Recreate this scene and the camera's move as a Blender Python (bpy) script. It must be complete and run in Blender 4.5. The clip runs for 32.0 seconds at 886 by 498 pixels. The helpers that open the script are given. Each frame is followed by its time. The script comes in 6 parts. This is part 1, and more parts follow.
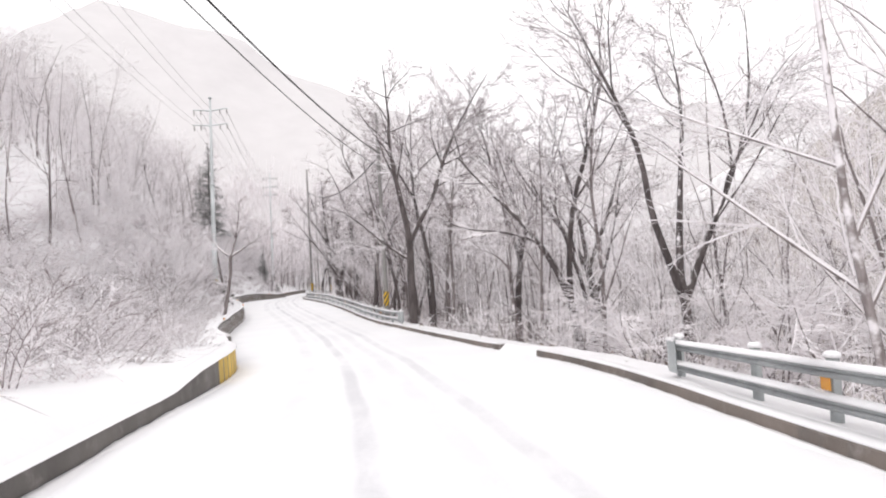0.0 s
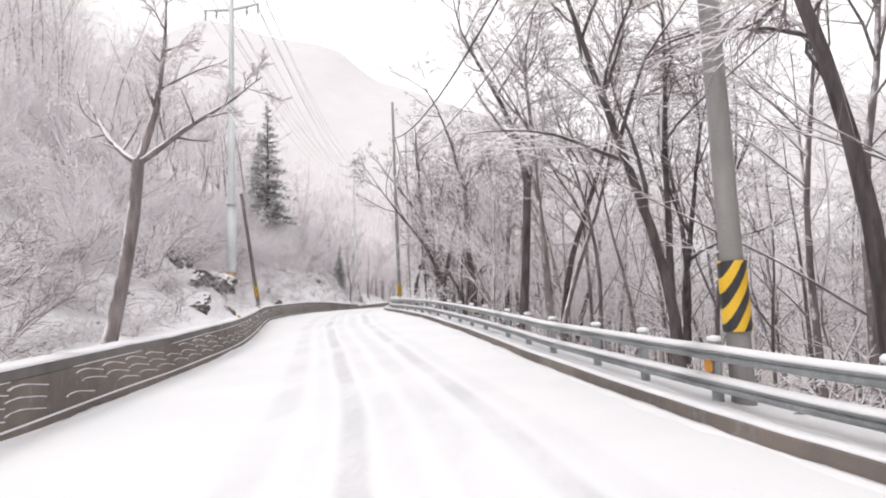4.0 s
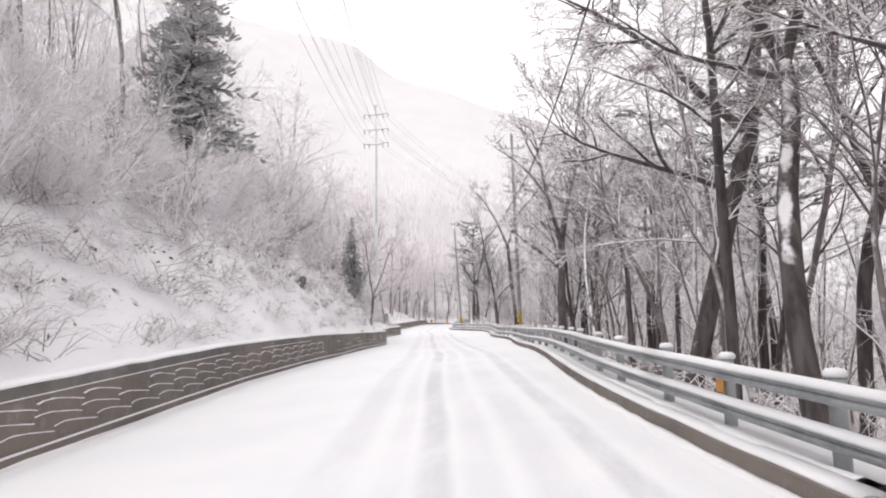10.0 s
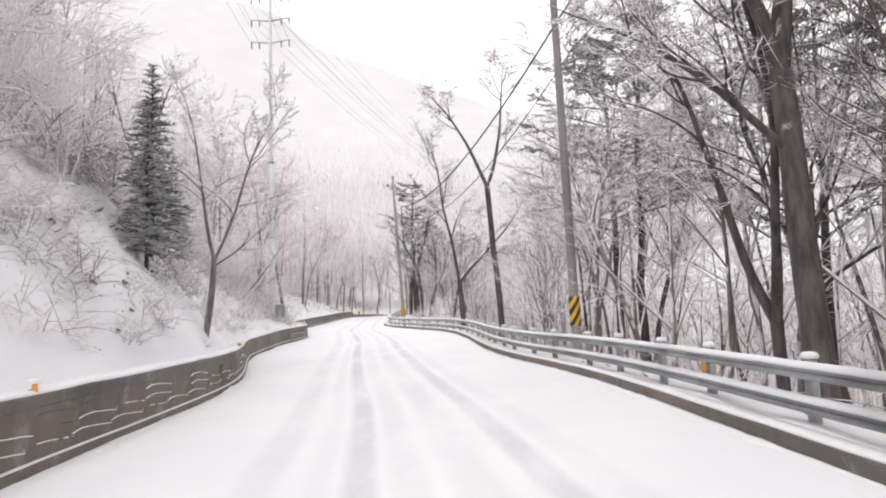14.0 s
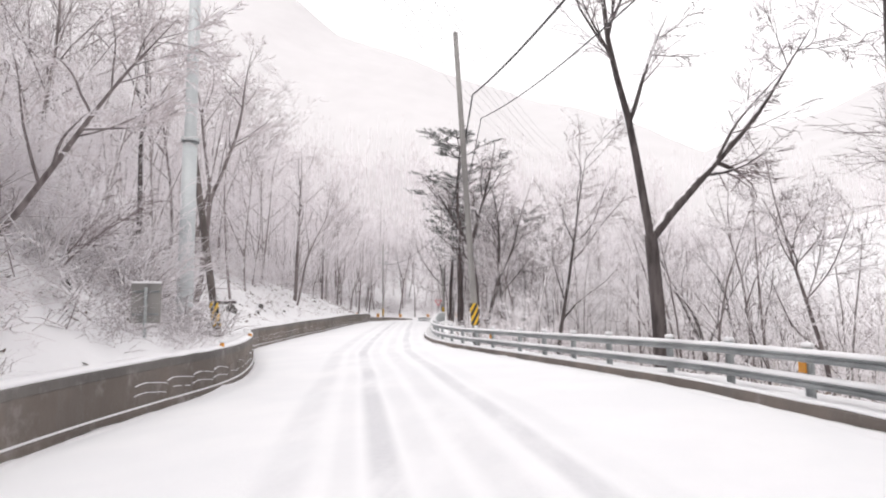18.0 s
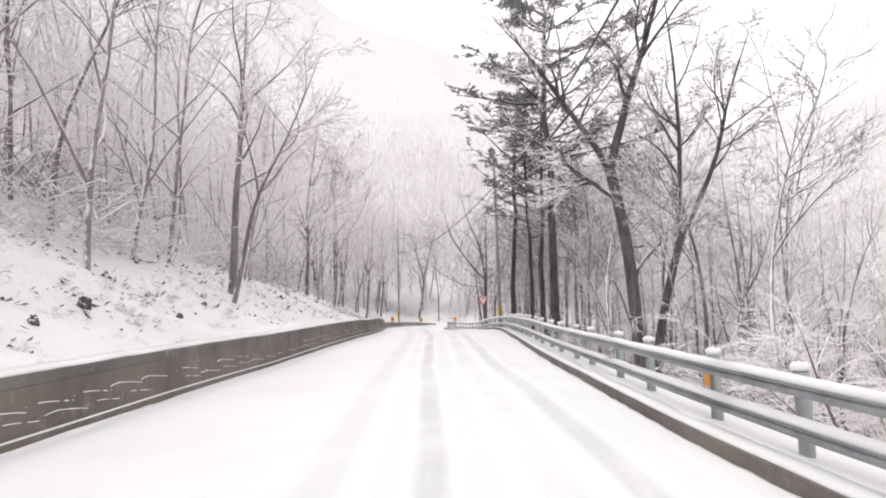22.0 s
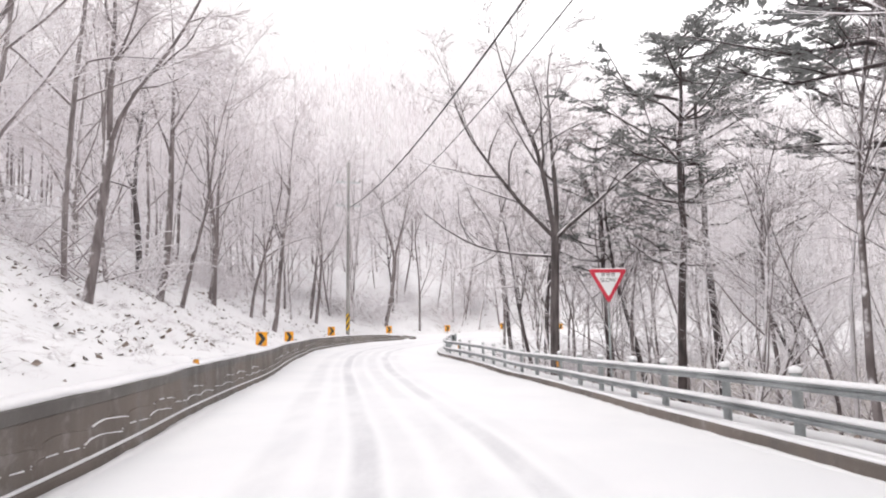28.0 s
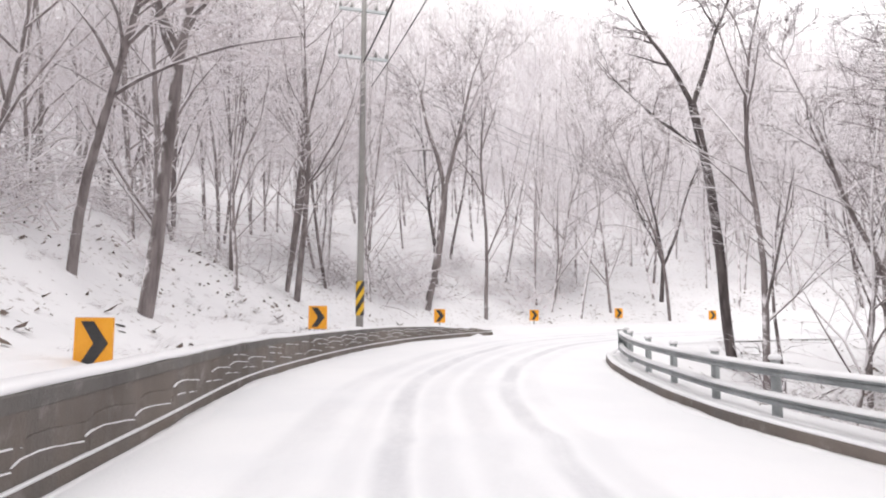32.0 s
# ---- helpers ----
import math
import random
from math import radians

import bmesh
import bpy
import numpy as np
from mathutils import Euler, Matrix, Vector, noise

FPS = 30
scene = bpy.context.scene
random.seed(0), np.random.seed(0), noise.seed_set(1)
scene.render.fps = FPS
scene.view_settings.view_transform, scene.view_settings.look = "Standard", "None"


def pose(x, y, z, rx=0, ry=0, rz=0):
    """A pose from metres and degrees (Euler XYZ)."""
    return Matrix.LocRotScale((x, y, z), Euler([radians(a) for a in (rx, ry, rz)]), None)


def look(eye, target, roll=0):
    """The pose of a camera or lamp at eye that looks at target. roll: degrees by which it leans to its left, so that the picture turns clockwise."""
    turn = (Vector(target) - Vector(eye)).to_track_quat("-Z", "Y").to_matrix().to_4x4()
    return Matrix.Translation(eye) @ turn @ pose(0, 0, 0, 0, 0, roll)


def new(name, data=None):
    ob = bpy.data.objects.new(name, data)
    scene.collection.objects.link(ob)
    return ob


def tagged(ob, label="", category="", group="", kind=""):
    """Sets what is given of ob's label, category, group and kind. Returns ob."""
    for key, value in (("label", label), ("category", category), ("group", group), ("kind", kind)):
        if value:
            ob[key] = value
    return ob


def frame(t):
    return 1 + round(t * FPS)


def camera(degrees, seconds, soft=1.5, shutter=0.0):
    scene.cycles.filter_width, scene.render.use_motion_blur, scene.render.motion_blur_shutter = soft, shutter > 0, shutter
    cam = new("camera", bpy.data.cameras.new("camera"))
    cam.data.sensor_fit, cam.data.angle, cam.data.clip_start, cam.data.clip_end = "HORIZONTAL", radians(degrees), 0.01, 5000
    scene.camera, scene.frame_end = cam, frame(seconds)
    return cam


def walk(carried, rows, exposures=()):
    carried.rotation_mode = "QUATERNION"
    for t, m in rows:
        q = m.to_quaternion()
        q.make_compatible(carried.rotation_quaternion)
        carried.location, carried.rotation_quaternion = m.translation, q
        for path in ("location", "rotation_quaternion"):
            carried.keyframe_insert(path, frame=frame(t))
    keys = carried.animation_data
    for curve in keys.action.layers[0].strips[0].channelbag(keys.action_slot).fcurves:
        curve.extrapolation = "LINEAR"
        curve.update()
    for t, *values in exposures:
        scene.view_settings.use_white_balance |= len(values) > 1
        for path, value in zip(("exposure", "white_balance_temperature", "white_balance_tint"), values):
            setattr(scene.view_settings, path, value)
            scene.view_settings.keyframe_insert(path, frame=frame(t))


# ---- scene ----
cam = camera(72.66, 32.0, 2.0)
PATH = [
    (0.0, (0.000, 0.000, 1.400), (-0.172, 9.979, 2.017), -2.97),
    (0.5, (-0.533, 3.183, 1.303), (-0.881, 13.153, 1.989), -2.71),
    (1.0, (-1.103, 6.363, 1.212), (-1.633, 16.322, 1.954), -2.17),
    (1.5, (-1.719, 9.526, 1.122), (-2.440, 19.471, 1.886), -1.66),
    (2.0, (-2.354, 12.643, 1.035), (-3.273, 22.572, 1.798), -1.29),
    (2.5, (-3.069, 15.790, 0.954), (-4.171, 25.699, 1.728), -1.25),
    (3.0, (-3.873, 18.973, 0.890), (-5.162, 28.857, 1.696), -1.56),
    (3.5, (-4.765, 22.141, 0.879), (-6.225, 31.995, 1.750), -1.71),
    (5.5, (-8.801, 34.525, 1.063), (-11.062, 44.188, 2.287), -2.01),
    (6.0, (-9.976, 37.484, 1.166), (-12.398, 47.100, 2.456), -1.38),
    (6.5, (-11.193, 40.362, 1.293), (-13.759, 49.935, 2.621), -1.12),
    (7.0, (-12.411, 43.228, 1.433), (-15.046, 52.778, 2.793), -0.89),
    (7.5, (-13.563, 46.064, 1.577), (-16.163, 55.618, 2.982), -0.62),
    (8.0, (-14.642, 48.971, 1.712), (-17.151, 58.548, 3.120), -0.28),
    (8.5, (-15.655, 51.855, 1.835), (-18.020, 61.474, 3.208), -0.31),
    (9.0, (-16.603, 54.727, 1.940), (-18.801, 64.394, 3.247), -0.56),
    (9.5, (-17.310, 57.485, 2.013), (-19.343, 67.201, 3.225), -0.88),
    (10.0, (-17.959, 60.248, 2.085), (-19.812, 70.002, 3.274), -1.08),
    (10.5, (-18.645, 63.038, 2.151), (-20.287, 72.828, 3.357), -1.10),
    (11.0, (-19.278, 65.851, 2.222), (-20.708, 75.672, 3.447), -1.43),
    (11.5, (-19.875, 68.671, 2.297), (-21.100, 78.520, 3.516), -1.75),
    (12.0, (-20.383, 71.566, 2.361), (-21.442, 81.439, 3.551), -2.08),
    (12.5, (-20.884, 74.469, 2.403), (-21.807, 84.361, 3.546), -2.34),
    (13.0, (-21.448, 77.317, 2.412), (-22.273, 87.225, 3.491), -2.33),
    (13.5, (-22.052, 80.195, 2.393), (-22.795, 90.114, 3.422), -2.11),
    (15.5, (-24.648, 91.516, 2.281), (-25.244, 101.459, 3.169), -2.03),
    (16.0, (-25.240, 94.490, 2.263), (-25.877, 104.430, 3.154), -1.88),
    (16.5, (-25.883, 97.569, 2.260), (-26.577, 107.502, 3.180), -1.49),
    (17.0, (-26.602, 100.668, 2.256), (-27.325, 110.596, 3.211), -1.26),
    (17.5, (-27.299, 103.822, 2.261), (-28.114, 113.737, 3.272), -0.91),
    (18.0, (-27.925, 107.031, 2.274), (-28.917, 116.924, 3.339), -0.63),
    (18.5, (-28.533, 110.277, 2.301), (-29.811, 120.132, 3.418), -0.33),
    (19.0, (-29.296, 113.485, 2.327), (-30.807, 123.305, 3.461), 0.14),
    (19.5, (-30.092, 116.677, 2.349), (-31.770, 126.475, 3.434), 0.17),
    (20.0, (-30.892, 119.727, 2.343), (-32.647, 129.522, 3.329), 0.33),
    (20.5, (-31.612, 122.625, 2.345), (-33.343, 132.427, 3.300), -0.06),
    (21.0, (-32.345, 125.488, 2.348), (-33.939, 135.314, 3.307), -0.57),
    (21.5, (-33.005, 128.376, 2.360), (-34.388, 138.227, 3.380), -0.91),
    (22.0, (-33.589, 131.319, 2.389), (-34.739, 141.190, 3.498), -1.17),
    (22.5, (-34.102, 134.330, 2.438), (-35.048, 144.214, 3.620), -1.66),
    (23.0, (-34.560, 137.430, 2.505), (-35.329, 147.324, 3.732), -2.37),
    (23.5, (-35.032, 140.588, 2.571), (-35.665, 150.493, 3.796), -2.72),
    (24.0, (-35.479, 143.764, 2.622), (-36.028, 153.675, 3.834), -2.62),
    (24.5, (-35.910, 146.914, 2.660), (-36.400, 156.831, 3.842), -2.22),
    (25.0, (-36.364, 150.028, 2.727), (-36.820, 159.948, 3.901), -1.65),
    (25.5, (-36.739, 153.092, 2.811), (-37.206, 163.009, 4.015), -1.21),
    (26.0, (-37.099, 156.171, 2.885), (-37.604, 166.083, 4.106), -0.86),
    (26.5, (-37.566, 159.241, 2.924), (-38.061, 169.150, 4.174), -0.78),
    (28.5, (-39.842, 171.961, 2.922), (-40.635, 181.875, 3.957), -0.60),
    (29.0, (-40.559, 175.048, 2.892), (-41.462, 184.961, 3.847), -0.27),
    (29.5, (-41.265, 178.102, 2.822), (-42.288, 188.010, 3.707), -0.20),
    (30.0, (-41.985, 181.093, 2.728), (-43.111, 190.996, 3.548), -0.03),
    (30.5, (-42.732, 183.984, 2.632), (-43.907, 193.883, 3.414), 0.13),
    (31.0, (-43.476, 186.857, 2.555), (-44.632, 196.757, 3.366), 0.23),
    (31.5, (-44.103, 189.623, 2.489), (-45.160, 199.531, 3.339), 0.15),
    (32.0, (-44.687, 192.290, 2.440), (-45.543, 202.212, 3.346), 0.12),
]
walk(cam, [(t, look(e, g, r)) for t, e, g, r in PATH], ((0.0, -0.04), (8.0, 0.04), (20.0, 0.03), (24.0, 0.13), (28.0, 0.2), (32.0, 0.17)))

# ---- world, light, exposure ----
world = bpy.data.worlds.new("overcast")
scene.world = world
world.use_nodes = True
wn, wl = world.node_tree.nodes, world.node_tree.links
wn.clear()
sky = wn.new("ShaderNodeTexSky")
sky.sky_type, sky.sun_disc = "NISHITA", False
sky.sun_elevation, sky.sun_rotation = radians(38), radians(200)
sky.dust_density, sky.air_density, sky.ozone_density = 4.0, 1.0, 1.0
grey = wn.new("ShaderNodeHueSaturation")
grey.inputs["Saturation"].default_value = 0.0
cloud = wn.new("ShaderNodeMix")
cloud.data_type = "RGBA"
cloud.inputs["Factor"].default_value = 0.86
cloud.inputs["B"].default_value = (12.65, 12.3, 12.5, 1)
wbg = wn.new("ShaderNodeBackground")
wbg.inputs["Strength"].default_value = 0.112
wout = wn.new("ShaderNodeOutputWorld")
wl.new(sky.outputs[0], grey.inputs["Color"])
wl.new(grey.outputs[0], cloud.inputs["A"])
wl.new(cloud.outputs["Result"], wbg.inputs["Color"])
wl.new(wbg.outputs[0], wout.inputs[0])
sun = new("sun", bpy.data.lights.new("sun", "SUN"))
sun.data.energy, sun.data.angle, sun.data.color = 1.0, radians(40), (1.0, 0.98, 0.95)
sun.matrix_world = look((0, 0, 60), (18, 45, 0))

# ---- materials ----
class Nodes:
    """A short way to write a node tree."""
    def __init__(self, name):
        self.m = bpy.data.materials.new(name)
        self.m.use_nodes = True
        self.t = self.m.node_tree
        self.t.nodes.clear()
        self.out = self.t.nodes.new("ShaderNodeOutputMaterial")
        self.b = self.t.nodes.new("ShaderNodeBsdfPrincipled")
        self.t.links.new(self.b.outputs[0], self.out.inputs[0])

    def put(self, sock, v):
        if isinstance(v, bpy.types.NodeSocket):
            self.t.links.new(v, sock)
        else:
            sock.default_value = (*v, 1) if isinstance(v, tuple) and len(v) == 3 and sock.type == "RGBA" else v

    def coord(self, kind="Object"):
        return self.t.nodes.new("ShaderNodeTexCoord").outputs[kind]

    def world(self):
        return self.t.nodes.new("ShaderNodeNewGeometry").outputs["Position"]

    def normal(self):
        return self.t.nodes.new("ShaderNodeNewGeometry").outputs["Normal"]

    def noise(self, at, scale, detail=4.0, rough=0.55, stretch=None):
        if stretch:
            mp = self.t.nodes.new("ShaderNodeMapping")
            mp.inputs["Scale"].default_value = stretch
            self.t.links.new(at, mp.inputs["Vector"])
            at = mp.outputs[0]
        n = self.t.nodes.new("ShaderNodeTexNoise")
        n.inputs["Scale"].default_value, n.inputs["Detail"].default_value, n.inputs["Roughness"].default_value = scale, detail, rough
        self.t.links.new(at, n.inputs["Vector"])
        return n.outputs["Fac"]

    def math(self, op, a, b=0.0, c=0.0):
        n = self.t.nodes.new("ShaderNodeMath")
        n.operation = op
        for s, v in zip(n.inputs, (a, b, c)):
            self.put(s, v)
        return n.outputs[0]

    def ramp(self, v, lo, hi, a=0.0, b=1.0):
        n = self.t.nodes.new("ShaderNodeMapRange")
        n.interpolation_type = "SMOOTHSTEP"
        for k, x in zip(("Value", "From Min", "From Max", "To Min", "To Max"), (v, lo, hi, a, b)):
            self.put(n.inputs[k], x)
        return n.outputs[0]

    def mix(self, f, a, b):
        n = self.t.nodes.new("ShaderNodeMix")
        n.data_type = "RGBA"
        for k, v in (("Factor", f), ("A", a), ("B", b)):
            self.put([s for s in n.inputs if s.name == k and s.type == ("VALUE" if k == "Factor" else "RGBA")][0], v)
        return [s for s in n.outputs if s.type == "RGBA"][0]

    def split(self, v):
        n = self.t.nodes.new("ShaderNodeSeparateXYZ")
        self.t.links.new(v, n.inputs[0])
        return n.outputs

    def random(self):
        return self.t.nodes.new("ShaderNodeObjectInfo").outputs["Random"]

    def done(self, colour, rough=0.7, metal=0.0, bump=None, depth=0.02, strength=0.6):
        self.put(self.b.inputs["Base Color"], colour)
        self.put(self.b.inputs["Roughness"], rough)
        self.b.inputs["Metallic"].default_value = metal
        if bump is not None:
            n = self.t.nodes.new("ShaderNodeBump")
            n.inputs["Strength"].default_value, n.inputs["Distance"].default_value = strength, depth
            self.t.links.new(bump, n.inputs["Height"])
            self.t.links.new(n.outputs[0], self.b.inputs["Normal"])
        return self.m


SNOW = (0.862, 0.855, 0.868)


def snow_material(name, patchy=0.0, brown=(0.2, 0.16, 0.13)):
    n = Nodes(name)
    p = n.world()
    big, fine = n.noise(p, 0.35, 5), n.noise(p, 9.0, 5, 0.65)
    tone = n.mix(n.ramp(big, 0.35, 0.65), (0.80, 0.795, 0.81), SNOW)
    if patchy:
        at = n.t.nodes.new("ShaderNodeAttribute")
        at.attribute_name = "litter"
        litter = n.noise(p, 5.5, 6, 0.72)
        zone = n.noise(p, 0.5, 4)
        mask = n.ramp(n.math("ADD", n.math("ADD", litter, n.math("MULTIPLY", zone, 0.3)), n.math("MULTIPLY", at.outputs["Fac"], 0.3)), 0.80, 0.9)
        tone = n.mix(n.math("MULTIPLY", mask, 0.8), tone, n.mix(n.noise(p, 14, 3), brown, (0.36, 0.31, 0.28)))
        # far wooded slopes take one even pale tone, haze included
        woods = n.mix(n.noise(p, 0.07, 6, 0.6), (0.54, 0.523, 0.529), (0.64, 0.622, 0.628))
        tone = n.mix(n.ramp(at.outputs["Fac"], 1.0, 1.3), tone, woods)
    return n.done(tone, 0.75, 0, n.math("ADD", n.math("MULTIPLY", big, 1.5), fine), 0.03, 0.5)


def bark_material(name, dark, light, cover):
    """Bark with snow lying on the upper side and blown on to the weather side. cover: how much of it the snow hides."""
    n = Nodes(name)
    p, nz = n.world(), n.split(n.normal())
    grain = n.noise(p, 7.0, 5, 0.6, (1, 1, 0.18))
    patch = n.noise(p, 2.5, 4, 0.6)
    tone = n.mix(n.ramp(grain, 0.3, 0.7), dark, light)
    lie = n.math("ADD", nz[2], n.math("MULTIPLY", nz[0], -0.22))
    lie = n.math("ADD", lie, n.math("MULTIPLY", nz[1], -0.15))
    lie = n.math("ADD", lie, n.math("MULTIPLY", n.math("SUBTRACT", patch, 0.5), 1.3))
    mask = n.ramp(lie, 0.95 - 1.5 * cover, 1.2 - 1.5 * cover)
    return n.done(n.mix(mask, tone, (0.86, 0.83, 0.85)), 0.85, 0, grain, 0.02, 0.7)


def plain(name, a, b, rough=0.6, metal=0.0, scale=6.0, depth=0.004):
    n = Nodes(name)
    p = n.coord()
    big, fine = n.noise(p, scale * 0.3, 4), n.noise(p, scale * 4, 5, 0.65)
    f = n.ramp(n.math("ADD", n.math("MULTIPLY", big, 0.7), n.math("MULTIPLY", fine, 0.3)), 0.38, 0.62)
    return n.done(n.mix(f, a, b), rough, metal, fine, depth, 0.5)


def concrete_material(name, a, b, wet):
    n = Nodes(name)
    p = n.world()
    big, mid, fine = n.noise(p, 0.5, 4), n.noise(p, 3.0, 5, 0.65), n.noise(p, 40, 4, 0.6)
    streak = n.noise(p, 2.2, 4, 0.6, (1, 1, 0.12))
    tone = n.mix(n.ramp(big, 0.35, 0.65), a, b)
    tone = n.mix(n.ramp(streak, 0.5, 0.72, 0, 0.6), tone, wet)
    tone = n.mix(n.ramp(mid, 0.54, 0.72, 0, 0.45), tone, (0.33, 0.31, 0.3))
    return n.done(tone, n.ramp(streak, 0.4, 0.7, 0.8, 0.45), 0, n.math("ADD", mid, fine), 0.014, 0.8)


def road_material():
    """Driven snow: the wheel lines lie along the road, by the map's across value in metres."""
    n = Nodes("driven_snow")
    uv = n.split(n.coord("UV"))
    p = n.world()
    wob = n.math("MULTIPLY", n.math("SUBTRACT", n.noise(p, 0.09, 2), 0.5), 0.35)
    across = n.math("ADD", uv[0], wob)
    fine, big = n.noise(p, 16, 5, 0.7), n.noise(p, 0.5, 4)
    worn = None
    for at, wide, deep in ((-0.85, 0.26, 0.26), (-0.3, 0.14, 0.16), (0.08, 0.18, 0.6), (0.5, 0.2, 0.22), (1.05, 0.24, 0.26), (1.65, 0.18, 0.52), (2.1, 0.2, 0.14)):
        d = n.math("ABSOLUTE", n.math("SUBTRACT", across, at))
        line = n.ramp(d, wide * 0.35, wide * 1.25, deep, 0.0)
        worn = line if worn is None else n.math("MAXIMUM", worn, line)
    worn = n.math("MULTIPLY", worn, n.ramp(n.noise(p, 0.9, 5, 0.65, (1, 0.3, 1)), 0.3, 0.62, 0.25, 1.0))
    tone = n.mix(n.ramp(big, 0.35, 0.65), (0.83, 0.832, 0.852), (0.87, 0.868, 0.882))
    tone = n.mix(worn, tone, n.mix(fine, (0.38, 0.38, 0.41), (0.64, 0.64, 0.67)))
    h = n.math("SUBTRACT", n.math("ADD", n.math("MULTIPLY", fine, 0.4), big), n.math("MULTIPLY", worn, 1.2))
    return n.done(tone, 0.6, 0, h, 0.03, 0.5)


M_SNOW = snow_material("snow")
M_GROUND = snow_material("snowy_litter", 0.13)
M_ROAD = road_material()
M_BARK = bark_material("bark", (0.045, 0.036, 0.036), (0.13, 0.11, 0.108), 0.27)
# two paler copies of the bark, with the wood's haze in their colour
M_HAZEBARK = bark_material("rimed_bark", (0.12, 0.098, 0.097), (0.27, 0.235, 0.232), 0.46)
M_PALEBARK = bark_material("snow_blown_bark", (0.2, 0.17, 0.168), (0.36, 0.32, 0.317), 0.6)
M_TWIG = bark_material("snowy_twigs", (0.19, 0.154, 0.156), (0.34, 0.29, 0.293), 0.81)
# a darker copy of the twigs; shades the right-hand wood by colour
M_DARKTWIG = bark_material("reddish_scrub", (0.1, 0.075, 0.077), (0.2, 0.16, 0.163), 0.5)
# snow-laden twigs, whitened further to put haze into their colour
M_SNOWHAZE = bark_material("snow_laden_twigs", (0.56, 0.51, 0.512), (0.7, 0.645, 0.648), 1.05)
M_PINEBARK = bark_material("pine_bark", (0.034, 0.027, 0.027), (0.095, 0.073, 0.072), 0.14)
# snowy needles in greys that also carry the haze, palest on the spruces
M_NEEDLE = bark_material("snowy_needles", (0.2, 0.212, 0.204), (0.33, 0.343, 0.334), 0.8)
M_SPRUCE = bark_material("snow_laden_needles", (0.33, 0.342, 0.334), (0.48, 0.492, 0.484), 0.88)
M_WALL = concrete_material("retaining_concrete", (0.13, 0.109, 0.094), (0.195, 0.163, 0.14), (0.084, 0.071, 0.062))
M_COPING = concrete_material("coping_concrete", (0.112, 0.103, 0.096), (0.18, 0.166, 0.153), (0.072, 0.066, 0.06))
M_CURB = concrete_material("kerb_concrete", (0.125, 0.106, 0.094), (0.2, 0.167, 0.147), (0.08, 0.07, 0.063))
M_STEEL = plain("galvanised_steel", (0.2, 0.212, 0.217), (0.33, 0.345, 0.35), 0.45, 0.3, 5)
M_POST = plain("post_steel", (0.34, 0.362, 0.368), (0.46, 0.485, 0.488), 0.5, 0.25, 5)
M_JOINT = concrete_material("joint_mortar", (0.26, 0.24, 0.23), (0.5, 0.48, 0.47), (0.16, 0.14, 0.13))
M_POLE = concrete_material("pole_concrete", (0.22, 0.21, 0.205), (0.33, 0.32, 0.305), (0.14, 0.13, 0.13))
M_OLDPOLE = bark_material("weathered_pole", (0.1, 0.085, 0.08), (0.2, 0.17, 0.16), 0.1)
M_TUBE = plain("painted_steel_tube", (0.5, 0.53, 0.54), (0.6, 0.63, 0.64), 0.5, 0.1, 2)
M_YELLOW = plain("reflective_yellow", (0.72, 0.42, 0.02), (0.8, 0.5, 0.04), 0.4, 0, 8)
M_SIGN = plain("sign_orange", (0.78, 0.33, 0.012), (0.84, 0.38, 0.02), 0.4, 0, 8)
M_ORANGE = plain("reflector_orange", (0.8, 0.33, 0.03), (0.85, 0.4, 0.05), 0.35, 0, 8)
M_OLDYELLOW = plain("weathered_yellow_paint", (0.5, 0.34, 0.06), (0.72, 0.5, 0.1), 0.7, 0, 3)
M_OLDBLACK = plain("weathered_black_paint", (0.12, 0.115, 0.11), (0.2, 0.19, 0.18), 0.75, 0, 5)
M_BLACK = plain("black_sheeting", (0.02, 0.02, 0.022), (0.04, 0.04, 0.042), 0.45, 0, 8)
M_RED = plain("sign_red", (0.55, 0.03, 0.06), (0.62, 0.05, 0.08), 0.4, 0, 8)
M_WHITE = plain("sign_white", (0.78, 0.78, 0.78), (0.83, 0.83, 0.83), 0.45, 0, 8)
M_CABLE = plain("black_cable", (0.02, 0.02, 0.02), (0.05, 0.05, 0.05), 0.6, 0, 3)
M_WIRE = plain("grey_wire", (0.3, 0.29, 0.3), (0.4, 0.39, 0.4), 0.5, 0.3, 3)
M_ROCK = bark_material("snowy_rock", (0.045, 0.042, 0.04), (0.16, 0.146, 0.138), 0.32)
M_LEAF = bark_material("dead_leaves", (0.1, 0.078, 0.066), (0.26, 0.205, 0.175), -0.4)


# ---- building helpers ----
def mesh_of(name, verts, faces, mats, slots=None, smooth=False):
    me = bpy.data.meshes.new(name)
    me.from_pydata(verts, [], faces)
    for m in mats if isinstance(mats, (list, tuple)) else [mats]:
        me.materials.append(m)
    if slots is not None:
        me.polygons.foreach_set("material_index", slots)
    if smooth:
        me.polygons.foreach_set("use_smooth", [True] * len(me.polygons))
    me.update()
    return me


def part(name, me, parent=None, label="", at=None):
    """One mesh object, a part under parent or a thing of its own."""
    ob = new(name, me)
    if parent is not None:
        ob.parent = parent
    if at is not None:
        ob.matrix_basis = at if isinstance(at, Matrix) else Matrix.Translation(at)
    return tagged(ob, label)


def thing(name, at, label, category, group="", kind=""):
    ob = new(name)
    ob.empty_display_size = 0.2
    ob.matrix_basis = at if isinstance(at, Matrix) else Matrix.Translation(at)
    return tagged(ob, label, category, group, kind)


